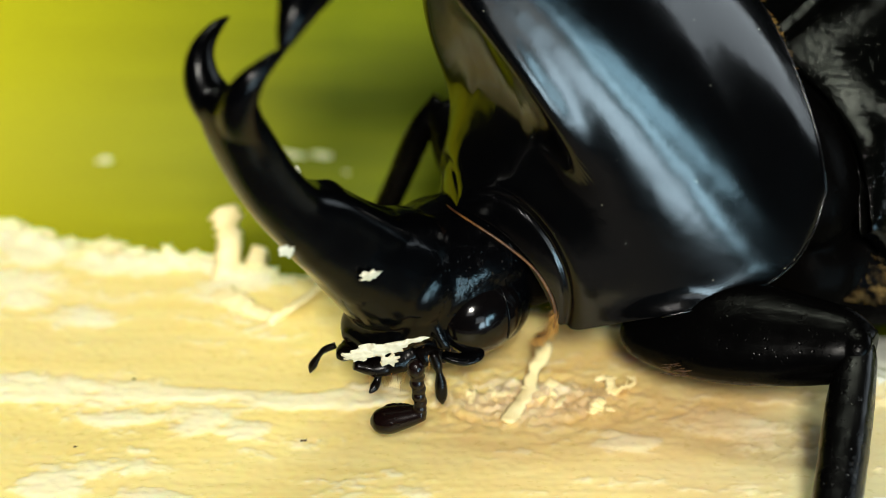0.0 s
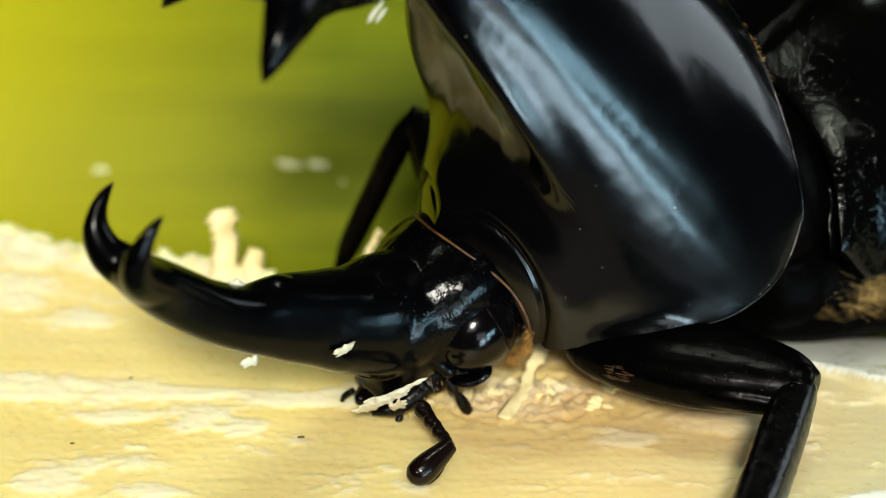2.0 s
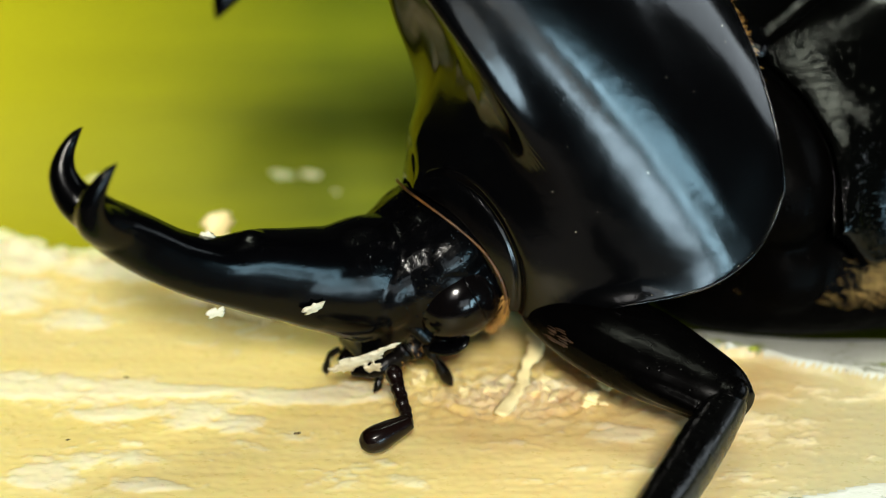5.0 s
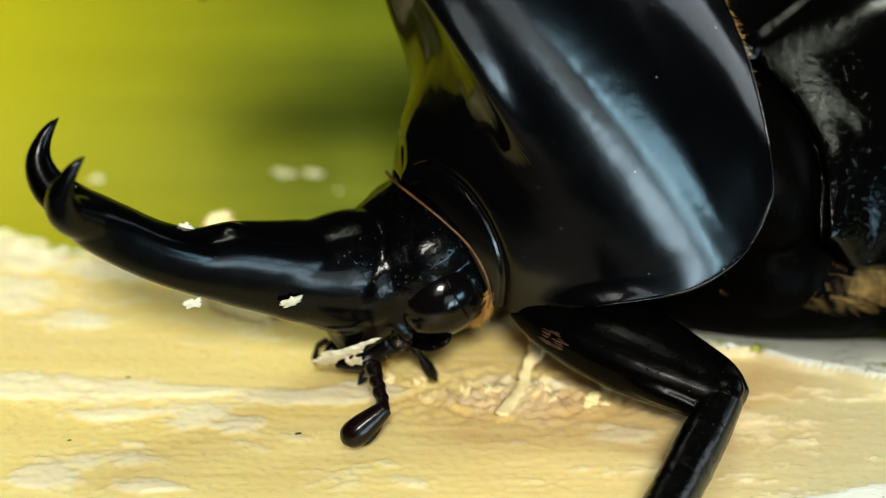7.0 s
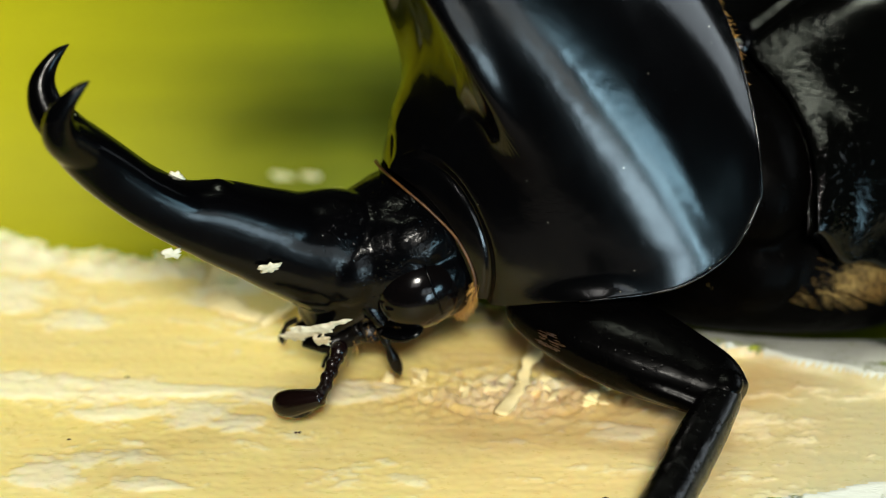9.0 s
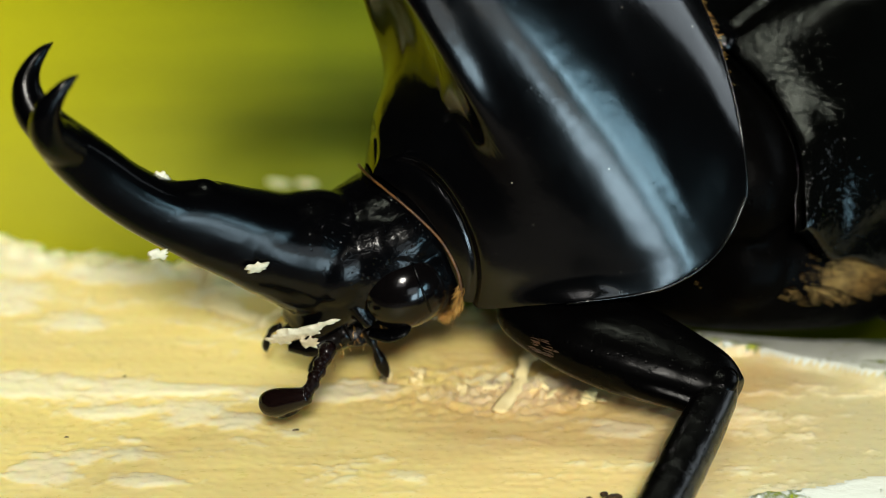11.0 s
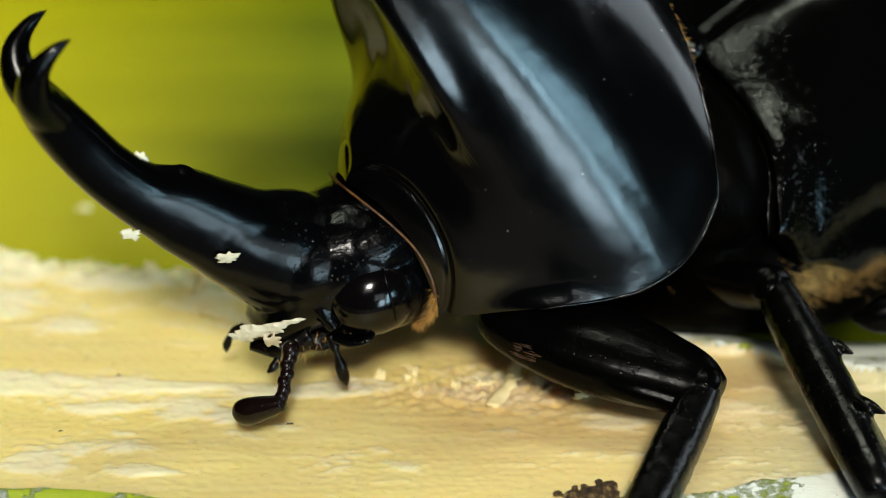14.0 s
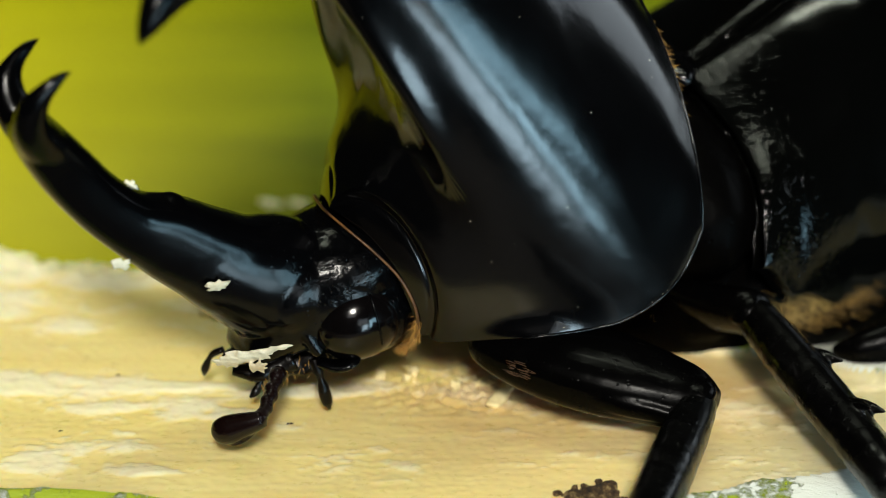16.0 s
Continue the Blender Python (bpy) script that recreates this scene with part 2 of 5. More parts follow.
RIND = rind_material("waxy_rind", 0.09, ((0.26, 0.33, 0.012), (0.40, 0.46, 0.02), (0.56, 0.57, 0.05)), 0.12)
RIND_CLEAN = rind_material("yellow_green_rind", -0.45, ((0.085, 0.115, 0.0008), (0.17, 0.205, 0.0012), (0.29, 0.31, 0.003)), 0.0, ripe_lit=(0.50, 0.47, 0.006))
DIRT, nt, b = material("brown_dirt", 0.85)
nt.links.new(ramp(nt, noise_node(nt, coords(nt), 2600, 8, 0.75), [(0.38, (0.012, 0.008, 0.004)), (0.52, (0.10, 0.055, 0.02)), (0.66, (0.45, 0.33, 0.14))]), b.inputs["Base Color"])
bump(nt, b, noise_node(nt, coords(nt), 3600, 8, 0.7), 1.0, 0.0003)
TABLE, nt, b = material("dark_boards", 0.6)
nt.links.new(ramp(nt, noise_node(nt, coords(nt, (0.1, 1, 1)), 60, 7), [(0.3, (0.022, 0.014, 0.008)), (0.7, (0.06, 0.04, 0.024))]), b.inputs["Base Color"])
# Near black, so that the added enclosure leaves the shell's reflections dark.
ENCLOSURE, nt, b = material("dark_enclosure", 0.85)
nt.links.new(ramp(nt, noise_node(nt, coords(nt), 3, 6), [(0.3, (0.010, 0.0095, 0.009)), (0.7, (0.018, 0.017, 0.016))]), b.inputs["Base Color"])


# ---- mesh helpers ----
def catmull(pts, n):
    """n points along a smooth curve through pts (tuples of any length)."""
    p = np.array(pts, float)
    k = len(p)
    d = np.r_[0, np.cumsum(np.maximum(np.linalg.norm(np.diff(p[:, :3], axis=0), axis=1), 1e-6) ** 0.5)]
    out = []
    for u in np.linspace(0, d[-1], n):
        i = min(max(int(np.searchsorted(d, u)) - 1, 0), k - 2)
        h = d[i + 1] - d[i]
        s = (u - d[i]) / h
        m0 = (p[i + 1] - p[i - 1]) / (d[i + 1] - d[i - 1]) if i > 0 else (p[i + 1] - p[i]) / h
        m1 = (p[i + 2] - p[i]) / (d[i + 2] - d[i]) if i < k - 2 else (p[i + 1] - p[i]) / h
        out.append((2 * s**3 - 3 * s**2 + 1) * p[i] + (s**3 - 2 * s**2 + s) * h * m0 + (3 * s**2 - 2 * s**3) * p[i + 1] + (s**3 - s**2) * h * m1)
    return np.array(out)


def along(table, s):
    """A smooth value from rows of (s, value)."""
    for (s0, v0), (s1, v1) in zip(table, table[1:]):
        if s <= s1:
            k = max(0.0, (s - s0) / (s1 - s0))
            return v0 + (v1 - v0) * (k * k * (3 - 2 * k))
    return table[-1][1]


def skin(bm, rings, close=True, caps=True):
    """Joins rings of equal length into one sheet."""
    made = [[bm.verts.new(Vector(q) * MM) for q in r] for r in rings]
    n = len(made[0])
    for a, c in zip(made, made[1:]):
        for i in range(n if close else n - 1):
            j = (i + 1) % n
            bm.faces.new((a[i], a[j], c[j], c[i]))
    if caps and close:
        bm.faces.new(made[0][::-1])
        bm.faces.new(made[-1])
    return made


def loft(bm, rows, n=24, seg=20, side=(0, 1, 0), power=2.0, rough=0.0):
    """A limb through rows of (x, y, z, half width along side, half thickness)."""
    p = catmull(rows, n)
    rings = []
    for i in range(n):
        t = Vector(p[min(i + 1, n - 1)][:3] - p[max(i - 1, 0)][:3]).normalized()
        s = Vector(side)
        s = (s - s.dot(t) * t).normalized()
        u = t.cross(s)
        ring = []
        for k in range(seg):
            a = 2 * math.pi * k / seg
            c, d = math.cos(a), math.sin(a)
            c, d = math.copysign(abs(c) ** (2 / power), c), math.copysign(abs(d) ** (2 / power), d)
            q = Vector(p[i][:3]) + s * (c * max(p[i][3], 0.01)) + u * (d * max(p[i][4], 0.01))
            if rough:
                q += (q - Vector(p[i][:3])) * (noise.noise(q * (1.7 if rough < 0.3 else 3.5)) * rough)
            ring.append(q)
        rings.append(ring)
    skin(bm, rings)
    return bm


def blob(bm, centre, radii, seg=28, rings=18, bend=0.0):
    c = Vector(centre)
    ring_list = []
    for i in range(rings + 1):
        a = math.pi * (i + 0.02) / (rings + 0.04)
        ring_list.append([c + Vector((-radii[0] * math.cos(a), radii[1] * math.sin(a) * math.cos(b), radii[2] * math.sin(a) * math.sin(b)))
                          * (1 + bend * noise.noise(Vector((i * 0.3, math.cos(b), math.sin(b)))))
                          for b in (2 * math.pi * k / seg for k in range(seg))])
    skin(bm, ring_list)
    return bm


def part(name, bm, mat, parent=None, label="", smooth=True):
    bmesh.ops.recalc_face_normals(bm, faces=bm.faces[:])
    me = bpy.data.meshes.new(name)
    bm.to_mesh(me)
    bm.free()
    for f in me.polygons:
        f.use_smooth = smooth
    for m in mat if isinstance(mat, (list, tuple)) else (mat,):
        me.materials.append(m)
    ob = new(name, me)
    ob.parent = parent
    if label:
        ob["label"] = label
    return ob


def fuse(ob, voxel, smooth=4):
    """Melts the overlapping pieces of a part into one skin."""
    m = ob.modifiers.new("fuse", "REMESH")
    m.mode, m.voxel_size, m.use_smooth_shade = "VOXEL", voxel * MM, True
    m = ob.modifiers.new("soften", "SMOOTH")
    m.iterations, m.factor = smooth, 0.5
    return ob


def hairs(bm, roots, length, radius, lean, spread, rng):
    """Thin tapered bristles from roots of (place, way out)."""
    for q, out in roots:
        q, d = Vector(q), (Vector(out) + Vector(lean) + Vector([rng.uniform(-spread, spread) for _ in range(3)])).normalized()
        e = q + d * length * rng.uniform(0.6, 1.15) + Vector((0, 0, -0.12 * length))
        m = (q + e) / 2 + Vector([rng.uniform(-0.08, 0.08) * length for _ in range(3)])
        s = d.orthogonal().normalized()
        u = d.cross(s)
        rings = [[w + (s * math.cos(a) + u * math.sin(a)) * r for a in (0, 2.094, 4.189)] for w, r in ((q, radius), (m, radius * 0.8), (e, radius * 0.2))]
        skin(bm, rings)
    return bm


# ---- the cane, its neighbours and the place ----
RADIUS = 17.6


def peel_edges(x):
    """Near and far edge of the peeled strip."""
    far = 11.4 - 0.27 * (max(x, -34) + 14) + 0.12 * max(0.0, -16 - max(x, -34)) - 0.18 * max(0.0, x - 8)
    near = along([(-34, -7.4), (-17, -9.2), (-9, -11.4), (0, -13.0), (8, -12.2), (12, -10.3), (14.6, -9.2), (20, -8.0), (34, -5.0)], x)
    return near, max(far, near + 6.0)


def cane_axis(x):
    """Middle of the cane: y and z."""
    half = along([(-70, 12.0), (-24, 11.9), (-18, 10.9), (0, 10.4), (12, 7.6), (20, 5.6), (70, 4.6)], x)
    return along([(-70, 3.6), (-24, 2.8), (-18, 1.6), (0, -2.5), (12, -2.8), (20, -2.5), (70, -3.4)], x), -math.sqrt(RADIUS**2 - half**2)


TORN = ((-21, 12.5, 3.2, 1.5), (-21.5, 9, 2.5, 1.4), (-17.5, 6, 1.8, 0.8), (-19.5, -0.2, 3.6, 0.8), (-15.2, -2.2, 2.2, 0.5), (-12.5, -0.3, 5.0, 0.5), (-11.3, -2.4, 1.6, 0.9),
        (-9.2, -3.2, 1.2, 0.9), (-17.6, -7.2, 1.6, 0.9), (-12.7, -7.9, 1.5, 0.5), (-15, 11, 4, 0.8), (-10.5, 9.0, 2.2, 1.5), (-5.8, -0.9, 3.0, 0.6), (4.5, -0.8, 3.0, 1.8), (8.6, -4.0, 1.6, 0.8), (13, -2.5, 2.4, 0.9))


def torn_layer(x, y):
    """Where ragged pale fibre still lies on the smooth flesh: 0 to 1."""
    f = 0.45 * noise.noise(Vector((x * 0.16, y * 0.6, 31))) + 0.32 * noise.noise(Vector((x * 0.55, y * 1.4, 33))) + 0.25 * noise.noise(Vector((x * 1.5, y * 2.9, 35))) + 0.14 * noise.noise(Vector((x * 3.4, y * 5.5, 37)))
    f += 0.85 * max(math.exp(-((x - p) / u) ** 2 - ((y - q) / w) ** 2) for p, q, u, w in TORN)
    return min(1.0, max(0.0, (f - 0.12) / 0.45))


def cut_height(x, y):
    """How high the peeled face lies; high values leave the rind whole."""
    near, far = peel_edges(x)
    far += 0.6 * noise.noise(Vector((x * 0.12, 3, 0))) + 0.45 * noise.noise(Vector((x * 0.55, 7, 0)))
    near += 0.3 * noise.noise(Vector((x * 0.3, 11, 0)))
    fibre = 0.016 * noise.noise(Vector((x * 0.06, y * 0.9, 5))) + 0.012 * noise.noise(Vector((x * 0.14, y * 3.2, 9))) + 0.008 * noise.noise(Vector((x * 0.7, y * 5.0, 2)))
    rag = noise.noise(Vector((x * 0.35, y * 0.9, 21)))
    h = fibre + 0.15 * noise.noise(Vector((x * 0.12, y * 0.22, 1))) + 0.08 * max(0.0, rag - 0.2) + 0.02 * noise.noise(Vector((x * 2.2, y * 4.0, 3)))
    # gnawed hollow with torn walls
    g = math.exp(-((x - 3.2) / 4.6) ** 2 - ((y + 0.6) / 1.7) ** 2)
    if g > 0.02:
        h += g * (0.75 * abs(noise.noise(Vector((x * 0.8, y * 1.3, 51)))) + 0.45 * noise.noise(Vector((x * 1.9, y * 2.6, 53))) + 0.28 * noise.noise(Vector((x * 4.2, y * 5.0, 55))) - 0.12)
    t = torn_layer(x, y)
    h += t * (0.10 + 0.02 * noise.noise(Vector((x * 0.9, y * 2.4, 41))) + 0.015 * noise.noise(Vector((x * 3.1, y * 6.0, 43))))
    h += 2.5 * max(0.0, y - far) + 2.5 * max(0.0, near - y)
    lip = max(0.0, 1 - abs(y - far + 0.6) / 0.9) if x < 8 else 0.0
    return h + lip * (0.25 + 0.5 * noise.noise(Vector((x * 0.9, 2, 4))))


def surface_height(x, y):
    ay, az = cane_axis(x)
    return min(cut_height(x, y), az + math.sqrt(max(0.0, RADIUS**2 - (y - ay) ** 2)))


def build_cane():
    xs = np.r_[np.linspace(-70, -27, 20), np.linspace(-26.6, 26.6, 560), np.linspace(27, 70, 20)]
    ys = np.linspace(-16.9, 16.9, 260)
    under = np.linspace(math.asin(16.9 / RADIUS), 2 * math.pi - math.asin(16.9 / RADIUS), 40)[1:-1]
    rows, flesh = [], []
    for x in xs:
        row, kind = [], []
        ay, az = cane_axis(x)
        for y in ys:
            rz = az + math.sqrt(RADIUS**2 - y * y)
            cz = cut_height(x, y + ay)
            row.append((x, y + ay, min(rz, cz)))
            kind.append(cz < rz)
        for a in under:
            row.append((x, ay + RADIUS * math.sin(a), az + RADIUS * math.cos(a)))
            kind.append(False)
        rows.append(row)
        flesh.append(kind)
    cane = new("sugar_cane")
    n = len(rows[0])
    for name, mat, wanted, label in (("peeled_face", FLESH, True, "moist cream fibrous flesh"), ("rind", RIND, False, "yellow-green rind with white wax bloom")):
        bm = bmesh.new()
        made = {}

        def vert(i, j):
            if (i, j) not in made:
                made[i, j] = bm.verts.new(Vector(rows[i][j]) * MM)
            return made[i, j]

        for i in range(len(rows) - 1):
            for j in range(n):
                k = (j + 1) % n
                quad = ((i, j), (i, k), (i + 1, k), (i + 1, j))
                if all(flesh[p][q] for p, q in quad) == wanted:
                    bm.faces.new([vert(p, q) for p, q in quad])
        if not wanted:
            for i in (0, len(rows) - 1):
                bm.faces.new([vert(i, j) for j in range(n)])
        where = [(v.co.x / MM, v.co.y / MM) for v in bm.verts]
        face = part(name, bm, mat, cane, label)
        if wanted:
            layer = face.data.attributes.new("torn", "FLOAT", "POINT")
            layer.data.foreach_set("value", [torn_layer(x, y) for x, y in where])
    return tagged(cane, "half-peeled sugar cane with moist cream fibres and waxy green rind", "sugar cane", "canes")


def build_whole_cane(y, z, radius, length, joints):
    cane = new("sugar_cane")
    ends = [-length, *joints, length]
    for x0, x1 in zip(ends, ends[1:]):
        bm = bmesh.new()
        rows = []
        for x in np.linspace(x0, x1, 60):
            e = min(x - x0, x1 - x)
            swell = 1.0 + 0.035 * math.exp(-(e / 3.0) ** 2)
            rows.append([(x, y + radius * swell * math.sin(a), z + radius * swell * math.cos(a)) for a in (2 * math.pi * k / 72 for k in range(72))])
        skin(bm, rows)
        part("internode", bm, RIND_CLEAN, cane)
    for x in joints:
        bm = bmesh.new()
        skin(bm, [[(x + d, y + radius * w * math.sin(a), z + radius * w * math.cos(a)) for a in (2 * math.pi * k / 72 for k in range(72))] for d, w in ((-1.4, 1.02), (-0.9, 1.055), (0, 1.045), (0.9, 1.055), (1.4, 1.02))])
        part("joint_ring", bm, RIND, cane, "pale waxy ring of a cane joint")
    return tagged(cane, "whole yellow-green sugar cane lying behind the peeled one", "sugar cane", "canes")


peeled = build_cane()
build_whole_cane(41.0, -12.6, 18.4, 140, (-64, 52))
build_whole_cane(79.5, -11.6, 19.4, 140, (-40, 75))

bm = bmesh.new()
bmesh.ops.create_cube(bm, size=1.0, matrix=Matrix.Translation((0, 0.02, -0.0311 - 0.0125)) @ Matrix.Diagonal((0.36, 0.26, 0.025, 1)))
bmesh.ops.bevel(bm, geom=bm.edges[:], offset=0.004, segments=2, affect="EDGES")
tagged(part("table_top", bm, TABLE, smooth=False), "dark worn wooden boards under the canes", "table", kind="structure")

# ---- unseen dark enclosure round the table, added to shape reflections, with its lamp openings ----
LEFT, RIGHT, FRONT, BACK, FLOOR, CEIL = -2.0, 1.5, -2.0, 2.2, -0.79, 2.3


def slab(name, x0, x1, y0, y1, z0, z1, mat, label):
    bm = bmesh.new()
    bmesh.ops.create_cube(bm, size=1.0, matrix=Matrix.Translation(((x0 + x1) / 2, (y0 + y1) / 2, (z0 + z1) / 2)) @ Matrix.Diagonal((x1 - x0, y1 - y0, z1 - z0, 1)))
    return tagged(part(name, bm, mat, smooth=False), label, "wall", kind="structure")


def wall_with_openings(name, along_x, at, a0, a1, openings, label):
    """A wall 0.2 m thick from a0 to a1, with openings of (from, to, sill, head, sill, head ...)."""
    bm = bmesh.new()
    out = at + (0.2 if at > 0 else -0.2)
    pieces, left = [], a0
    for b0, b1, *levels in openings:
        cuts = [FLOOR, *levels, CEIL]
        pieces += [(left, b0, FLOOR, CEIL)] + [(b0, b1, q0, q1) for q0, q1 in zip(cuts[::2], cuts[1::2])]
        left = b1
    for p0, p1, q0, q1 in pieces + [(left, a1, FLOOR, CEIL)]:
        c, size = ((p0 + p1) / 2, (at + out) / 2, (q0 + q1) / 2), (p1 - p0, 0.2, q1 - q0)
        if not along_x:
            c, size = (c[1], c[0], c[2]), (size[1], size[0], size[2])
        bmesh.ops.create_cube(bm, size=1.0, matrix=Matrix.Translation(c) @ Matrix.Diagonal((*size, 1)))
    return tagged(part(name, bm, ENCLOSURE, smooth=False), label, "wall", kind="structure")


slab("floor", LEFT - 0.2, RIGHT + 0.2, FRONT - 0.2, BACK + 0.2, FLOOR - 0.1, FLOOR, TABLE, "unseen dark floor of the added enclosure")
bm = bmesh.new()
strips, near_y = [], FRONT - 0.2
for x0, x1, y0, y1 in (PANEL_TOP,):
    strips += [(LEFT - 0.2, RIGHT + 0.2, near_y, y0), (LEFT - 0.2, x0, y0, y1), (x1, RIGHT + 0.2, y0, y1)]
    near_y = y1
for p0, p1, q0, q1 in strips + [(LEFT - 0.2, RIGHT + 0.2, near_y, BACK + 0.2)]:
    bmesh.ops.create_cube(bm, size=1.0, matrix=Matrix.Translation(((p0 + p1) / 2, (q0 + q1) / 2, CEIL + 0.075)) @ Matrix.Diagonal((p1 - p0, q1 - q0, 0.15, 1)))
tagged(part("ceiling", bm, ENCLOSURE, smooth=False), "unseen dark ceiling added to keep reflections black, with a lamp opening", "ceiling", kind="structure")
slab("wall_west", LEFT - 0.2, LEFT, FRONT, BACK, FLOOR, CEIL, ENCLOSURE, "unseen dark wall added to keep reflections black")
slab("wall_north", LEFT - 0.2, RIGHT + 0.2, BACK, BACK + 0.2, FLOOR, CEIL, ENCLOSURE, "unseen dark wall added to keep reflections black")
wall_with_openings("wall_east", False, RIGHT, FRONT, BACK, (PANEL_C, PANEL_E, PANEL_B), "unseen dark wall added to keep reflections black, with lamp openings")
wall_with_openings("wall_south", True, FRONT, LEFT - 0.2, RIGHT + 0.2, (PANEL_S, (0.55, 0.90, *PANEL_T[2:]), (0.90, 1.42, *PANEL_L[2:], *PANEL_T[2:])), "unseen dark wall added to keep reflections black, with lamp openings")
for sx in (-0.14, 0.14):
    for sy in (-0.07, 0.11):
        slab("table_leg", sx - 0.02, sx + 0.02, sy - 0.02, sy + 0.02, FLOOR, -0.0565, TABLE, "dark wooden table leg")


# ---- the beetle ----
beetle = new("rhinoceros_beetle")
tagged(beetle, "glossy black horned rhinoceros beetle feeding on peeled cane", "beetle")


def build_pronotum():
    n_long, n_arch, n_fine = 200, 72, 4000

    def lead(s):
        # the rim runs ahead of the crest, then waits at the front corner
        return s if s < 0.5 else float(np.interp(s, (0.5, 0.6, 0.7, 0.85, 1.0), (0.5, 0.595, 0.66, 0.78, 1.0)))

    top = catmull([(-14.7, 0, 12.4), (-12.2, 0, 15.0), (-8.8, 0, 17.6), (-4.8, 0, 19.6), (-1.4, 0, 20.5), (1.2, 0, 20.2), (2.6, 0, 18.9), (2.6, 0, 17.0),
                   (1.0, 0, 15.0), (-0.4, 0, 12.4), (-1.2, 0, 9.6), (-0.8, 0, 7.4), (0.1, 0, 5.6), (0.8, 0, 4.1)], n_long)
    rim = catmull([(-13.7, 8.9, 3.9), (-12.6, 9.4, 2.5), (-11.2, 9.7, 1.5), (-9.5, 9.5, 0.7), (-8.1, 9.0, 0.3), (-5.9, 7.8, -0.1), (-3.9, 6.2, -0.7), (-2.4, 4.8, -1.2), (-1.8, 4.2, -1.1)], n_fine)
    rings = []
    for i in range(n_long):
        s = i / (n_long - 1)
        t, r = top[i], rim[int(round(lead(s) * (n_fine - 1)))]
        n = along([(0, 1.42), (0.24, 1.22), (0.36, 1.19), (0.58, 1.12), (0.76, 1.4), (0.88, 1.85), (1.0, 2.0)], s)
        half = []
        for k in range(n_arch + 1):
            a = math.pi / 2 * k / n_arch
            w, d = math.sin(a) ** (2 / n), 1 - math.cos(a) ** (2 / n)
            x, z = t[0] + (r[0] - t[0]) * d, t[2] + (r[2] - t[2]) * d
            y = r[1] * w
            x -= 0.35 * math.exp(-((s - 0.78) / 0.12) ** 2) * math.exp(-(y / 1.6) ** 2)
            half.append((x, y, z))
        rings.append(half)
    # the fold between front face and side is sharp above and dies out below
    grid = np.array(rings)
    for step in range(860):
        k = np.arange(n_arch + 1) / n_arch
        w = 0.5 * np.clip((k - 0.22) / 0.3, 0, 1) * np.clip((1 - k) / 0.12, 0, 1)
        if step >= 300:
            w = w * np.clip((k - 0.45) / 0.2, 0, 1)
        mid = (grid[2:] + grid[:-2]) / 2 - grid[1:-1]
        grid[1:-1] += mid * w[None, :, None] * np.clip((np.arange(1, n_long - 1) / n_long - 0.3) / 0.2, 0.0, 1)[:, None, None]
    # raised lip along the fold between front face and side
    fold = catmull([(1.6, 1.4, 15.6), (0.84, 2.2, 14.0), (0.08, 2.95, 12.6), (-0.65, 3.55, 11.1), (-1.42, 4.1, 9.5), (-2.0, 4.6, 8.0), (-2.6, 5.1, 6.4)], 60)
    for i in range(n_long):
        for k in range(1, n_arch):
            far = np.linalg.norm(fold - grid[i, k], axis=1)
            j = int(np.argmin(far))
            if far[j] < 2.4:
                grid[i, k] += np.array([0.75, 0.6, 0.0]) * 0.55 * math.sin(math.pi * min(1.0, (j + 4) / 63)) * math.exp(-((far[j] / 0.8) ** 2))
    # turned-out rim, widest along the lower edge
    for i in range(n_long):
        wide = 0.06 + 0.5 * math.exp(-((grid[i, -1, 0] + 5.2) / 1.8) ** 2)
        far = np.linalg.norm(grid[i] - grid[i, -1], axis=1)
        grid[i, :, 1] += wide * np.exp(-((far / 0.62) ** 1.5))
        grid[i, :, 2] += 0.45 * wide * np.exp(-((far / 0.9) ** 1.5))
    # collar behind the front edge, parted from the shell by a groove
    front = catmull([tuple(q) for q in grid[-1]], 160)
    along_i, along_k = np.gradient(grid, axis=0), np.gradient(grid, axis=1)
    out = np.cross(along_i, along_k)
    out /= np.maximum(np.linalg.norm(out, axis=2), 1e-9)[:, :, None]
    out *= np.where((out * (grid - np.array([-4.0, 0.0, 6.0]))).sum(axis=2) < 0, -1, 1)[:, :, None]
    for i in range(n_long):
        for k in range(n_arch + 1):
            d = float(np.linalg.norm(front - grid[i, k], axis=1).min())
            band = 0.35 + 1.6 * math.sin(math.pi * (k / n_arch) ** 0.9)
            if d < band:
                lift = 0.02 * math.sin(math.pi * d / band)
            else:
                lift = 0.22 * (1 - math.exp(-(d - band) / 0.25)) * math.exp(-((d - band) / 2.4) ** 2)
            lift -= 0.16 * math.exp(-((d - band) / 0.16) ** 2)
            grid[i, k] += out[i, k] * lift * min(1.0, (k / n_arch) / 0.15)
            grid[i, k, 0] -= 0.55 * math.sin(math.pi * (k / n_arch) ** 0.9) * math.exp(-d / 1.6)
    rings = [[(x, -y, z) for x, y, z in half[:0:-1]] + [tuple(q) for q in half] for half in grid]
    bm = bmesh.new()
    skin(bm, rings, close=False)
    ob = part("pronotum", bm, SHELL, beetle, "glossy black domed pronotum with punctured sheen")
    m = ob.modifiers.new("soften", "SMOOTH")
    m.iterations, m.factor = 3, 0.5
    # thin turned edge round the back and the sides
    for sign in (1, -1):
        bm = bmesh.new()
        line = [grid[0, k] for k in range(0, n_arch + 1, 6)] + [grid[i, -1] for i in range(4, 150, 4)]
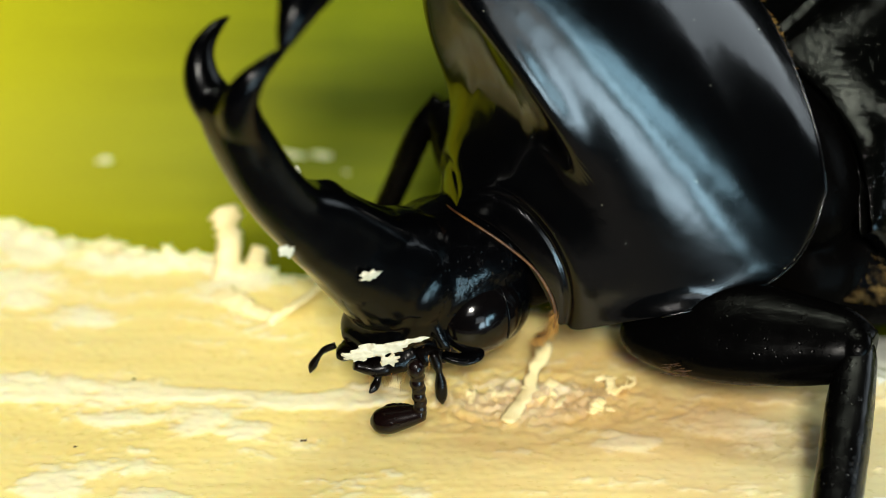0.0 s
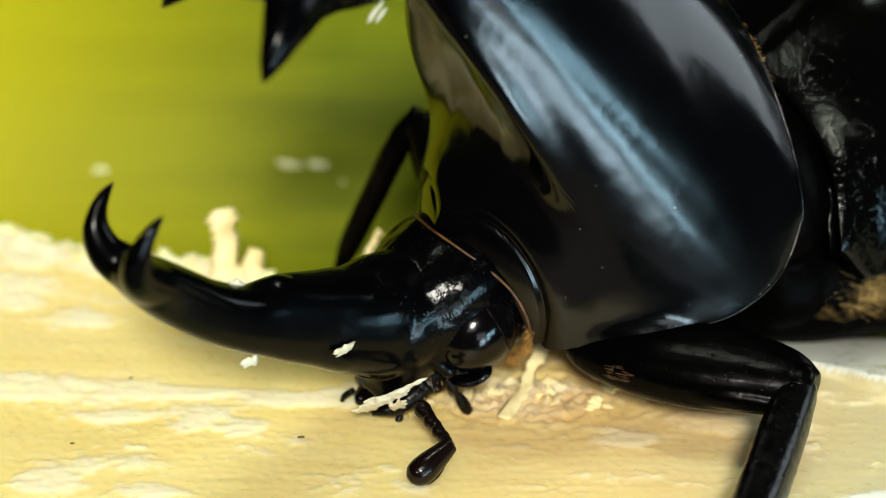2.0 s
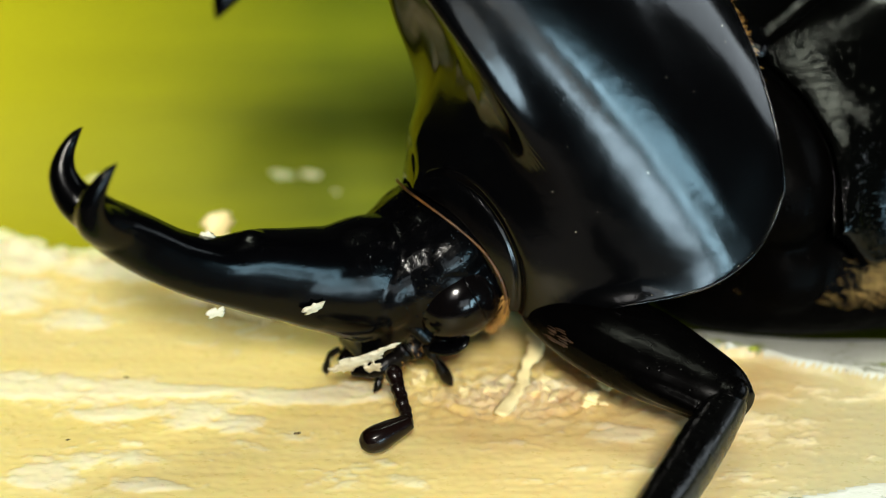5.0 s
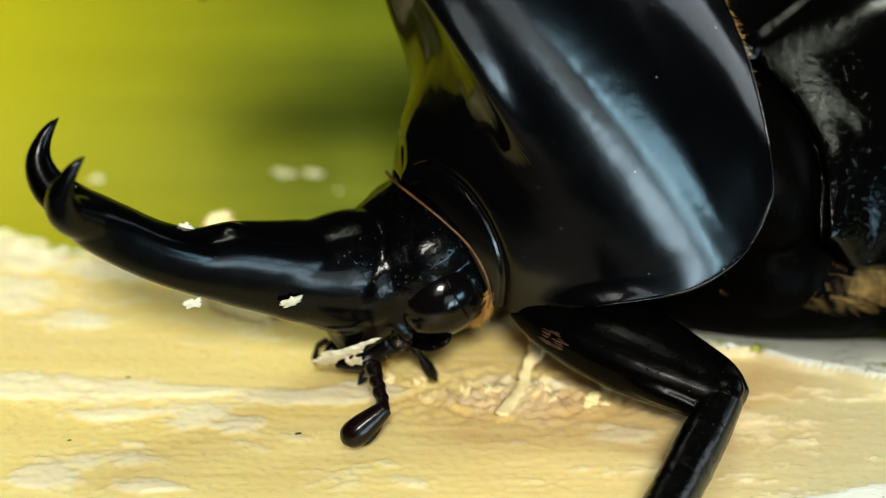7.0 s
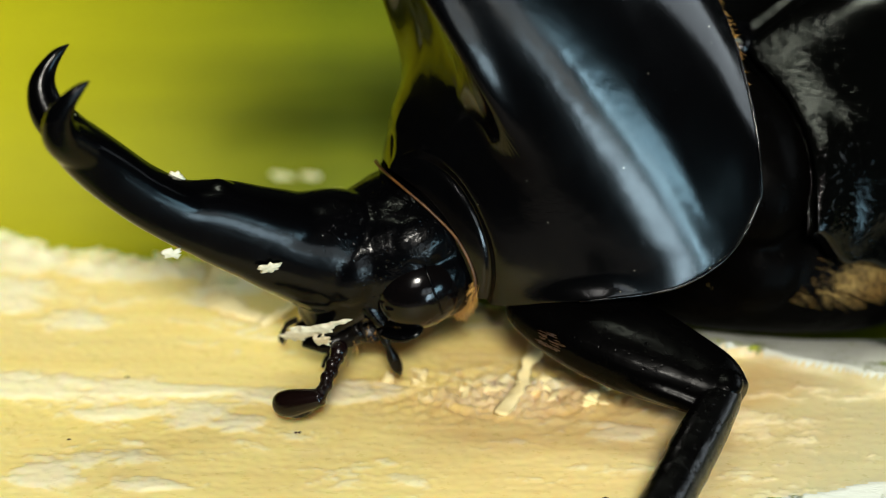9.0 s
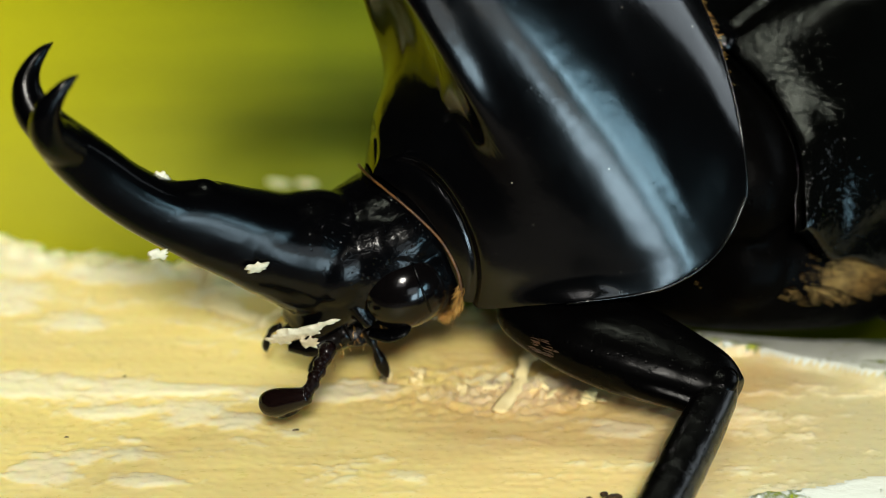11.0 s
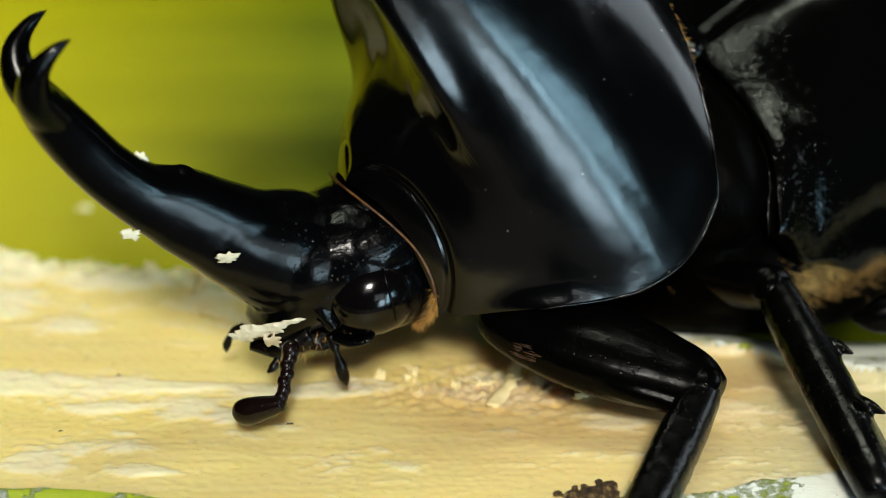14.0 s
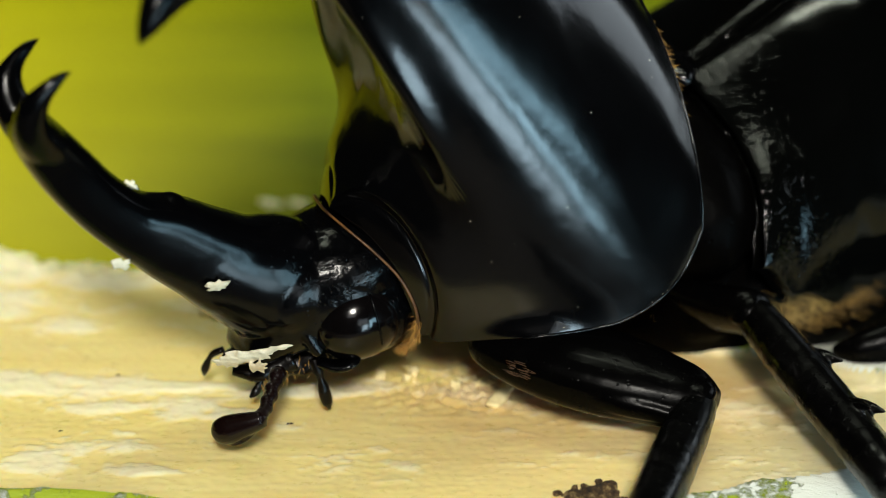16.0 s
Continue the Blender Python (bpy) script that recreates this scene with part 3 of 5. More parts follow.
        loft(bm, [(q[0], sign * q[1], q[2], 0.075, 0.075) for q in line], 220, 8, side=(0.3, 0.2, 1), rough=0.25)
        part("edge_bead", bm, RIM, ob, "thin bright turned edge of the pronotum")
    # orange fuzz under the back edge
    rng = random.Random(21)
    bm = bmesh.new()
    roots = []
    for _ in range(170):
        k = min(n_arch, max(0, int(rng.gauss(0.38, 0.07) * n_arch)))
        q = grid[0, k]
        roots.append(((q[0] - rng.uniform(0.15, 0.5), q[1] - rng.uniform(0.3, 0.7), q[2] - rng.uniform(0.3, 0.7)), (-0.6, 0.2, -0.2)))
    hairs(bm, roots, 0.32, 0.014, (0, 0.2, 0), 0.4, rng)
    tagged(part("edge_fuzz", bm, HAIR_O, ob, "orange fuzz under the back edge"), kind="stuff")
    # dust on the polished shell
    rng = random.Random(12)
    bm = bmesh.new()
    for _ in range(26):
        i, k = rng.randrange(8, n_long - 12), rng.randrange(8, n_arch - 1)
        q, u, w = Vector(grid[i, k]), Vector(grid[i + 1, k] - grid[i - 1, k]), Vector(grid[i, k + 1] - grid[i, k - 1])
        out = u.cross(w).normalized()
        out = out if out.y > 0 else -out
        r = 0.014 + 0.03 * rng.random() ** 4
        blob(bm, q + out * r * 0.3, (r * rng.uniform(0.7, 1.6), r, r), 7, 5)
    tagged(part("dust", bm, CRUMB, beetle, "fine pale dust on the shell"), kind="stuff")
    return ob


def build_thoracic_horn():
    bm = bmesh.new()
    loft(bm, [(-6, 0, 17.0, 1.6, 1.6), (-2, 0, 18.3, 1.9, 1.7), (1.5, 0, 18.6, 2.0, 1.9), (4.4, 0, 18.6, 2.0, 1.7), (6.8, 0, 18.7, 2.2, 1.5), (8.6, 0, 18.9, 1.9, 1.2), (9.3, 0, 19.0, 1.2, 0.7)], 40, 28)
    for s in (1, -1):
        loft(bm, [(7.2, 0.5 * s, 18.7, 1.4, 1.5), (8.8, 1.4 * s, 18.9, 1.3, 1.4), (10.0, 2.4 * s, 18.8, 1.1, 1.2), (11.0, 3.15 * s, 18.3, 0.75, 0.8), (11.75, 3.55 * s, 17.6, 0.42, 0.44), (12.2, 3.75 * s, 17.0, 0.08, 0.08)], 26, 20)
    return fuse(part("thoracic_horn", bm, HORN, beetle, "forked black horn reaching forward"), 0.12, 5)


build_pronotum()
build_thoracic_horn()
bm = bmesh.new()
blob(bm, (-7.0, 0, 1.6), (6.0, 7.2, 3.2))
blob(bm, (-2.8, 0, 0.6), (2.4, 3.4, 2.6))
part("prosternum", bm, BELLY, beetle, "dull black underside of the thorax")

# front margin of the pronotum: collar, orange membrane and fringe
COLLAR = [(0.75, 0, 4.0), (0.45, 1.4, 3.75), (-0.2, 2.6, 3.1), (-1.05, 3.6, 2.0), (-1.6, 4.2, 0.6), (-1.8, 4.3, -0.6), (-1.75, 4.0, -1.5), (-1.7, 3.2, -2.2)]


def margin(shift, wide, thick, mat, name, label, grow=0.0):
    pts = [(x + shift, y, z) for x, y, z in COLLAR]
    pts = [(x, -y, z) for x, y, z in pts[:0:-1]] + pts
    bm = bmesh.new()
    loft(bm, [(*q, wide * (1 + grow * max(0.0, (2.5 - q[2]) / 4.5)), thick * (1 + grow * max(0.0, (2.5 - q[2]) / 4.5))) for q in pts], 70, 10, side=(1, 0, 0))
    return part(name, bm, mat, beetle, label)


margin(0.2, 0.065, 0.06, MEMBRANE, "neck_membrane", "orange-brown membrane round the neck", 0.5)
rng = random.Random(4)
bm = bmesh.new()
line = catmull(COLLAR, 200)
roots = []
for i in range(360):
    q = line[int(200 - 62 * rng.random() ** 1.5) - 1] + np.array([rng.uniform(-0.1, 0.25), rng.uniform(-0.25, 0.0), rng.uniform(-0.2, 0.1)])
    s = rng.choice((1, 1, 1, -1))
    roots.append(((q[0], q[1] * s, q[2]), (0.8, 0.35 * s, -0.35)))
hairs(bm, roots, 0.55, 0.018, (0, 0, -0.3), 0.65, rng)
tagged(part("neck_fringe", bm, HAIR_O, beetle, "orange bristles behind the head"), kind="stuff")


# ---- head ----
HORN_ROOT = [(0.6, 0, -0.6, 2.2, 2.2), (2.4, 0, 0.5, 2.55, 2.75), (4.1, 0, 1.9, 2.55, 2.95), (5.6, 0, 3.2, 2.2, 2.45)]


def build_head():
    bm = bmesh.new()
    loft(bm, [(-2.4, 0, 0.4, 2.6, 2.4), (-0.8, 0, 0.7, 3.3, 2.9), (0.8, 0, 0.5, 3.5, 3.2), (2.6, 0, 0.3, 3.1, 3.2), (4.0, 0, -0.1, 2.5, 2.5), (5.0, 0, -0.7, 1.95, 1.6), (5.9, 0, -1.1, 1.6, 0.85), (6.4, 0, -1.2, 1.0, 0.35)], 48, 36, power=2.2)
    loft(bm, HORN_ROOT + [(7.0, 0, 4.75, 1.72, 2.02), (7.9, 0, 5.7, 1.2, 1.5)], 40, 30, power=2.15)
    for s in (1, -1):
        # ridge before the eye, cheek and temple
        loft(bm, [(4.2, 1.5 * s, 1.5, 0.35, 0.3), (3.85, 2.1 * s, 0.5, 0.36, 0.32), (3.6, 2.45 * s, -0.5, 0.36, 0.34), (3.35, 2.7 * s, -1.3, 0.42, 0.36)], 22, 12)
        blob(bm, (0.2, 2.2 * s, -0.6), (2.1, 1.75, 2.1), 24, 16)
        blob(bm, (0.4, 2.0 * s, 1.3), (2.3, 1.45, 1.8), 24, 16)
        blob(bm, (3.0, 1.7 * s, 1.2), (2.3, 1.2, 1.9), 24, 16)
        # small plate under the front of the eye
        loft(bm, [(3.5, 2.6 * s, -1.75, 0.4, 0.22), (2.9, 3.2 * s, -1.95, 0.5, 0.24), (2.2, 3.55 * s, -1.9, 0.42, 0.2), (1.8, 3.6 * s, -1.8, 0.15, 0.1)], 16, 12)
    return bm


def horn_pieces(bm):
    loft(bm, [(4.9, 0, 2.55, 1.5, 1.9), (5.6, 0, 3.2, 2.0, 2.3), (7.0, 0, 4.75, 1.76, 2.06), (8.25, 0, 6.1, 1.5, 1.85), (9.5, 0, 7.3, 1.3, 1.45), (10.65, 0, 9.0, 1.2, 1.3), (11.6, 0, 11.0, 1.2, 1.25), (12.25, 0, 12.6, 1.35, 1.1), (12.55, 0, 13.6, 1.2, 0.85), (12.6, 0, 14.1, 0.7, 0.4)], 60, 36, power=2.7)
    # low tubercle on the upper edge
    loft(bm, [(9.4, 0, 7.7, 0.5, 0.2), (8.6, 0, 7.3, 0.8, 0.5), (7.9, 0, 7.0, 0.95, 1.05), (7.2, 0, 6.5, 1.0, 0.85), (6.2, 0, 5.5, 1.0, 0.6), (5.2, 0, 4.6, 0.9, 0.5)], 24, 16)
    for s in (1, -1):
        loft(bm, [(11.9, 0.45 * s, 12.0, 0.8, 0.95), (12.5, 0.85 * s, 13.3, 0.85, 0.95), (12.7, 1.25 * s, 14.2, 0.72, 0.8), (12.45, 1.6 * s, 15.05, 0.55, 0.62), (11.9, 1.8 * s, 15.6, 0.38, 0.42), (11.2, 1.88 * s, 15.98, 0.24, 0.26), (10.55, 1.9 * s, 16.15, 0.06, 0.06)], 30, 20)
    return bm


def head_and_horn():
    """Melts head and horn into one skin and parts it at the root of the horn."""
    raw = fuse(part("raw_head", horn_pieces(build_head()), HEADM), 0.085, 18)
    bpy.context.view_layer.update()
    done = raw.evaluated_get(bpy.context.evaluated_depsgraph_get()).to_mesh()
    whole = bmesh.new()
    whole.from_mesh(done)
    cut_at, way = Vector((6.6, 0, 4.3)) * MM, Vector((0.70, 0, 0.71))
    bmesh.ops.bisect_plane(whole, geom=whole.verts[:] + whole.edges[:] + whole.faces[:], plane_co=cut_at, plane_no=way)
    whole.normal_update()
    made = []
    for name, mat, side in (("head", HEADM, -1), ("head_horn", HEADM, 1)):
        bm = whole.copy()
        away = [f for f in bm.faces if (f.calc_center_median() - cut_at).dot(way) * side < 0]
        bmesh.ops.delete(bm, geom=away, context="FACES")
        ways = [v.normal.copy() for v in bm.verts]
        me = bpy.data.meshes.new(name)
        bm.to_mesh(me)
        bm.free()
        for f in me.polygons:
            f.use_smooth = True
        me.normals_split_custom_set_from_vertices(ways)
        me.materials.append(mat)
        made.append(new(name, me))
    whole.free()
    bpy.data.objects.remove(raw)
    return made


head, head_horn = head_and_horn()
head.parent, head_horn.parent = beetle, head
head["label"] = "glossy pitted black head capsule"
head_horn["label"] = "long upcurved black horn with forked tip"
for s in (1, -1):
    bm = bmesh.new()
    blob(bm, (1.1, 2.45 * s, -0.5), (2.25, 1.8, 1.95), 40, 28)
    part("eye", bm, EYEM, head, "shiny dark brown-black eye")
    # raised rim that crosses the eye
    bm = bmesh.new()
    loft(bm, [(0.45 + 0.4 * math.cos(w), s * (2.45 + 1.78 * math.cos(w)), -0.5 + 1.90 * math.sin(w), 0.075, 0.06) for w in (math.radians(d) for d in range(-25, 96, 12))], 40, 10)
    part("eye_ridge", bm, HORN, head, "thin black ridge across the eye")


def build_antenna():
    """Base at the origin, jointed stalk along x, club bent down from its end."""
    bm = bmesh.new()
    blob(bm, (0.15, 0, 0), (0.5, 0.42, 0.42), 14, 10)
    x = 0.55
    for k in range(6):
        r = 0.36 - 0.01 * k
        blob(bm, (x, 0.03 * (-1) ** k, 0.02 * (-1) ** k), (0.34, r, r), 12, 8)
        x += 0.36
    blob(bm, (2.62, 0, -0.1), (0.34, 0.34, 0.36), 14, 10)
    loft(bm, [(2.6, 0, 0.1, 0.38, 0.36), (2.75, 0, -0.4, 0.5, 0.46), (2.9, 0, -1.0, 0.62, 0.56), (3.05, 0, -1.6, 0.68, 0.62), (3.1, 0, -2.1, 0.54, 0.5), (3.12, 0, -2.36, 0.2, 0.2)], 26, 18)
    loft(bm, [(2.72, 0.48, -0.5, 0.08, 0.3), (2.9, 0.6, -1.0, 0.1, 0.42), (3.03, 0.66, -1.55, 0.1, 0.44), (3.08, 0.52, -2.0, 0.06, 0.3)], 14, 10)
    return fuse(part("antenna", bm, CLUB, head, "jointed black antenna ending in a dark red-brown club"), 0.06, 1)


antenna = build_antenna()


def palp(name, rows, label):
    bm = bmesh.new()
    loft(bm, rows, 18, 12)
    return part(name, bm, MOUTH, head, label)


palp("palp", [(3.5, 2.0, -1.9, 0.22, 0.22), (3.5, 2.3, -2.5, 0.24, 0.24), (3.5, 2.4, -2.8, 0.15, 0.15), (3.5, 2.5, -3.4, 0.28, 0.28), (3.5, 2.55, -4.1, 0.26, 0.26), (3.5, 2.6, -4.5, 0.05, 0.05)], "short black mouth palp")
palp("palp", [(6.6, -1.2, -1.7, 0.16, 0.16), (7.0, -1.5, -1.9, 0.16, 0.16), (7.2, -1.6, -2.1, 0.12, 0.12), (7.5, -1.8, -2.7, 0.2, 0.2), (7.6, -1.9, -3.1, 0.05, 0.05)], "short black mouth palp")
palp("palp", [(5.8, 0.9, -2.4, 0.16, 0.16), (6.0, 1.0, -2.8, 0.18, 0.18), (6.3, 1.1, -3.0, 0.2, 0.2), (6.6, 1.15, -3.1, 0.06, 0.06)], "short black mouth palp")
for s in (1, -1):
    bm = bmesh.new()
    loft(bm, [(4.2, 1.3 * s, -1.9, 0.7, 0.6), (5.4, 1.1 * s, -2.1, 0.65, 0.5), (6.3, 0.8 * s, -2.0, 0.5, 0.4), (6.9, 0.5 * s, -1.8, 0.2, 0.2)], 18, 14, rough=0.25)
    part("mandible", bm, MOUTH, head, "small blackish jaw")
bm = bmesh.new()
loft(bm, [(1.2, 0, -2.6, 1.6, 0.7), (2.8, 0, -2.8, 1.7, 0.7), (4.4, 0, -2.7, 1.3, 0.6), (5.4, 0, -2.4, 0.8, 0.4)], 20, 18, rough=0.2)
part("lower_lip", bm, MOUTH, head, "dark lower mouthpart with rusty bristles")
rng = random.Random(6)
bm = bmesh.new()
hairs(bm, [((rng.uniform(2.2, 6.2), rng.uniform(0.2, 2.0), rng.uniform(-2.9, -1.9)), (0.3, 0.5, -0.6)) for _ in range(80)], 0.42, 0.018, (0.2, 0, -0.3), 0.5, rng)
tagged(part("mouth_bristles", bm, HAIR_O, head, "rusty bristles round the mouth"), kind="stuff")


def crumb(bm, centre, size, seed, flat=0.35, axes=((1, 0, 0), (0, 0, 1))):
    """A torn flake with an uneven outline."""
    rng = random.Random(seed)
    c, u, w = Vector(centre), Vector(axes[0]).normalized(), Vector(axes[1]).normalized()
    d = u.cross(w)
    n = 22
    outer = [(1 + 0.34 * noise.noise(Vector((math.cos(a) * 1.9, math.sin(a) * 1.9, seed * 3.1)))+ 0.34 * rng.uniform(-1, 1)) for a in (2 * math.pi * k / n for k in range(n))]
    rings = []
    for lift, grow in ((-1, 0.25), (-0.8, 0.8), (0, 1.0), (0.8, 0.8), (1, 0.25)):
        rings.append([c + u * (size[0] * math.cos(2 * math.pi * k / n) * outer[k] * grow) + w * (size[1] * math.sin(2 * math.pi * k / n) * outer[k] * grow)
                      + d * (lift * flat * size[1] * (0.7 + 0.5 * noise.noise(Vector((k * 0.8, lift, seed))))) for k in range(n)])
    skin(bm, rings)
    return bm


# crumbs that stick to the head
bm = bmesh.new()
crumb(bm, (7.05, 2.0, 3.85), (0.5, 0.36), 3, axes=((1, -0.2, 0.15), (0.2, 0.3, 1)))
part("crumb", bm, CRUMB, head, "white crumb stuck on the horn")
bm = bmesh.new()
crumb(bm, (10.6, 0.95, 6.1), (0.45, 0.28), 5, axes=((1, 0, 0.5), (-0.5, 0, 1)))
part("crumb", bm, CRUMB, head, "white crumb stuck on the horn")
bm = bmesh.new()
crumb(bm, (8.95, -0.4, 8.75), (0.34, 0.26), 14, flat=0.8, axes=((1, 0, 0.9), (-0.5, 0, 1)))
part("crumb", bm, CRUMB, head, "white crumb stuck on the upper edge of the horn")
bm = bmesh.new()
crumb(bm, (11.95, -0.3, 13.5), (0.3, 0.3), 8, flat=0.8, axes=((1, 0, 0.5), (-0.5, 0, 1)))
part("crumb", bm, CRUMB, head, "white crumb in the fork of the horn")
bm = bmesh.new()
for x, y, z, long, wide, k in ((7.2, 1.1, -0.8, 0.7, 0.36, 17), (6.6, 1.7, -0.55, 0.75, 0.45, 19), (6.0, 2.2, -0.35, 0.75, 0.38, 23), (5.4, 2.6, -0.1, 0.7, 0.2, 27), (4.9, 2.9, 0.0, 0.4, 0.14, 29), (6.2, 2.1, -1.0, 0.5, 0.4, 31), (6.9, 1.5, -0.3, 0.5, 0.3, 37)):
    crumb(bm, (x, y, z), (long, wide), k, 0.3, ((1, -0.75, -0.1 + 0.02 * (k % 9)), (0.1, 0.3, 1)))
fuse(part("cane_shaving", bm, CRUMB, head, "torn pale cane shaving on the muzzle"), 0.05, 1)


# ---- hind body ----
bm = blob(bmesh.new(), (-10.5, 0, -7.2), (12.5, 10.2, 5.6), 40, 30, 0.05)
blob(bm, (-3.0, 0, -2.2), (4.2, 8.9, 4.6), 36, 24, 0.04)
for s in (1, -1):
    blob(bm, (-3.6, 5.6 * s, -6.4), (2.6, 3.2, 2.8), 24, 18, 0.1)
hind = part("hind_body", bm, BELLY, beetle, "dull black chest and belly")
fuse(hind, 0.25, 4)


def build_elytron(s):
    """Half of the wing case, in the hind body's space (origin at the waist)."""
    bm = bmesh.new()
    rings = []
    for i in range(90):
        u = (i / 89) ** 1.4
        x = -5.4 - 22.0 * u
        wide = 10.25 * (1 - max(0, u - 0.45) ** 2 * 2.4) * along([(0, 1.02), (0.35, 0.97), (1.0, 0.9)], u)
        tall = along([(0, 3.3), (0.45, 6.6), (0.75, 5.2), (1.0, 1.0)], u)
        low = along([(0, -2.2), (0.10, -4.6), (0.32, -7.2), (0.7, -7.0), (1.0, -3.0)], u)
        lip = math.exp(-u * 22.0 / 1.7)
        ring = []
        for k in range(56):
            a = math.pi / 2 * k / 55
            n = 1.5 + 0.65 * min(1.0, u * 4)
            w, d = math.sin(a) ** (2 / n), 1 - math.cos(a) ** (2 / n)
            y = wide * w - 0.5 * lip * w
            z = tall + (low - tall) * d - lip * (1.0 - 0.5 * d)
            sh = 0.5 * math.exp(-((a - 0.95) / 0.22) ** 2 - ((u - 0.06) / 0.08) ** 2)
            xx = x + 1.5 * w ** 3 * (1 - u) - 0.35 * math.exp(-((a - 0.6) / 0.3) ** 2) * (1 - u)
            seam = -0.25 * math.exp(-(y / 0.35) ** 2)
            ring.append((xx, s * (y + 0.03 + 0.3 * sh), z + sh + seam))
        rings.append(ring + [(q[0] - (0.8 if i == 0 else 0), q[1] * 0.92, q[2] - 0.7) for q in ring[::-1]])
    skin(bm, rings)
    return part("elytron", bm, WING, hind, "black leathery wing case with wrinkled shoulder")


build_elytron(1)
build_elytron(-1)
bm = bmesh.new()
crumb(bm, (-4.6, 0, 2.9), (1.9, 1.7), 21, flat=0.3, axes=((1, 0, 0), (0, 1, 0)))
part("scutellum", bm, SHELL, hind, "small black triangular plate between the wing cases")
rng = random.Random(9)
bm = bmesh.new()
roots = []
for _ in range(7500):
    x, a = rng.gauss(-6.6, 1.9), rng.gauss(0.36, 0.13)
    k = math.sqrt(max(0.05, 1 - ((x + 10.5) / 12.5) ** 2))
    roots.append(((x, 10.15 * k * math.cos(a), -7.2 + 5.55 * k * math.sin(a)), (-0.5, 0.6 * math.cos(a), 0.5 * math.sin(a))))
hairs(bm, roots, 0.9, 0.011, (-0.8, 0, -0.5), 0.35, rng)
tagged(part("belly_hair", bm, HAIR_G, hind, "golden brown hair on the flank"), kind="stuff")


bm = bmesh.new()
loft(bm, [(-7.5, 12.0, -7.2, 0.15, 0.2), (-8.6, 12.7, -7.0, 0.8, 0.9), (-12, 13.6, -6.4, 1.2, 1.5), (-16, 13.2, -5.8, 1.2, 1.5), (-19.5, 10.5, -6.2, 1.0, 1.2), (-20.5, 7.5, -6.8, 0.7, 0.9)], 40, 20, power=2.2)
part("hind_leg", bm, LEG, hind, "stout black hind leg against the belly")


# ---- legs ----
def build_femur(length, deep, parent_name, belly=0.0):
    bm = bmesh.new()
    if belly:
        # flattened, deep-bellied upper leg that narrows to the knee
        loft(bm, [(-0.7, 0, 0.1, 0.7, 1.2), (0.3, 0, -0.2, 1.2, 1.9), (length * 0.28, 0, -0.15, 1.55, belly), (length * 0.55, 0, -0.02, 1.6, belly), (length * 0.8, 0, 0.1, 1.45, belly * 0.82), (length * 0.96, 0, 0.1, 1.25, belly * 0.66), (length * 1.07, 0, 0.0, 0.7, 0.95)], 40, 28, power=2.3)
        loft(bm, [(length * 0.45, 0, -2.1, 0.5, 0.4), (length * 0.7, 0, -1.9, 0.55, 0.4), (length * 0.93, 0, -1.55, 0.4, 0.3)], 18, 14)
    else:
        loft(bm, [(-0.9, 0, 0.2, 0.9, 1.0), (0.2, 0, 0, 1.3, 1.5), (length * 0.3, 0, -0.2, 1.6, deep * 0.6), (length * 0.6, 0, -0.2, 1.6, deep * 0.6), (length * 0.85, 0, 0.0, 1.45, deep * 0.62), (length * 1.0, 0, 0.1, 1.2, deep * 0.62), (length * 1.07, 0, 0.0, 0.6, deep * 0.32)], 34, 26, power=2.2)
    for s in (1, -1):
        blob(bm, (length * 1.0, 0.75 * s, -0.15), (0.75, 0.5, 0.85), 16, 12)
    return fuse(part(parent_name, bm, LEG, beetle, "stout black upper leg"), 0.1, 3)


def build_tibia(length, parent, teeth, thick=1.0):
    bm = bmesh.new()
    loft(bm, [(-0.35, 0, 0, 0.55 * thick, 0.6 * thick), (0.5, 0, 0.02, 0.85 * thick, 0.8 * thick), (length * 0.3, 0, 0.05, 1.08 * thick, 0.95 * thick), (length * 0.6, 0, 0.1, 1.2 * thick, 0.95 * thick), (length * 0.9, 0, 0.1, 1.3 * thick, 0.9 * thick), (length, 0, 0.05, 1.0 * thick, 0.7 * thick), (length + 0.3, 0, 0, 0.3, 0.3)], 40, 22, power=2.4, rough=0.03)
    for x, side, up in teeth:
        a, c = 0.8 * thick, 1.25 * thick
        loft(bm, [(x - 1.1, 0.5 * a * side, 0.5 * a * up, 0.5, 0.45), (x - 0.1, 0.95 * c * side, 0.95 * c * up, 0.34, 0.32), (x + 0.75, 1.35 * c * side, 1.35 * c * up, 0.07, 0.07)], 10, 10, side=(1, 0, 0))
    # foot: five short joints and two claws
    for k in range(5):
        blob(bm, (length + 0.5 + 0.8 * k, 0, 0.05 * k), (0.5, 0.3, 0.3), 10, 8)
    for s in (1, -1):
        loft(bm, [(length + 4.0, 0.15 * s, 0.2, 0.14, 0.14), (length + 4.7, 0.5 * s, 0.2, 0.1, 0.1), (length + 5.0, 0.55 * s, -0.2, 0.03, 0.03)], 8, 8)
    return fuse(part("tibia", bm, TIBIAM, parent, "ridged black lower leg with teeth and clawed foot"), 0.09, 2)


front_femur = build_femur(9.80, 2.8, "front_leg", 2.4)
front_tibia = build_tibia(12.0, front_femur, [(8.0, 1, 0), (10.5, 1, 0)], 1.14)
rng = random.Random(14)
bm = bmesh.new()
roots = []
for k in range(30):
    turn, x = rng.uniform(0.1, 0.55), rng.uniform(1.7, 2.9)
    roots.append(((x, -1.5 * math.sin(turn), -0.3 - 2.42 * math.cos(turn)), (-1, -0.35, -0.3)))
hairs(bm, roots, 0.45, 0.02, (0, 0, 0), 0.08, rng)
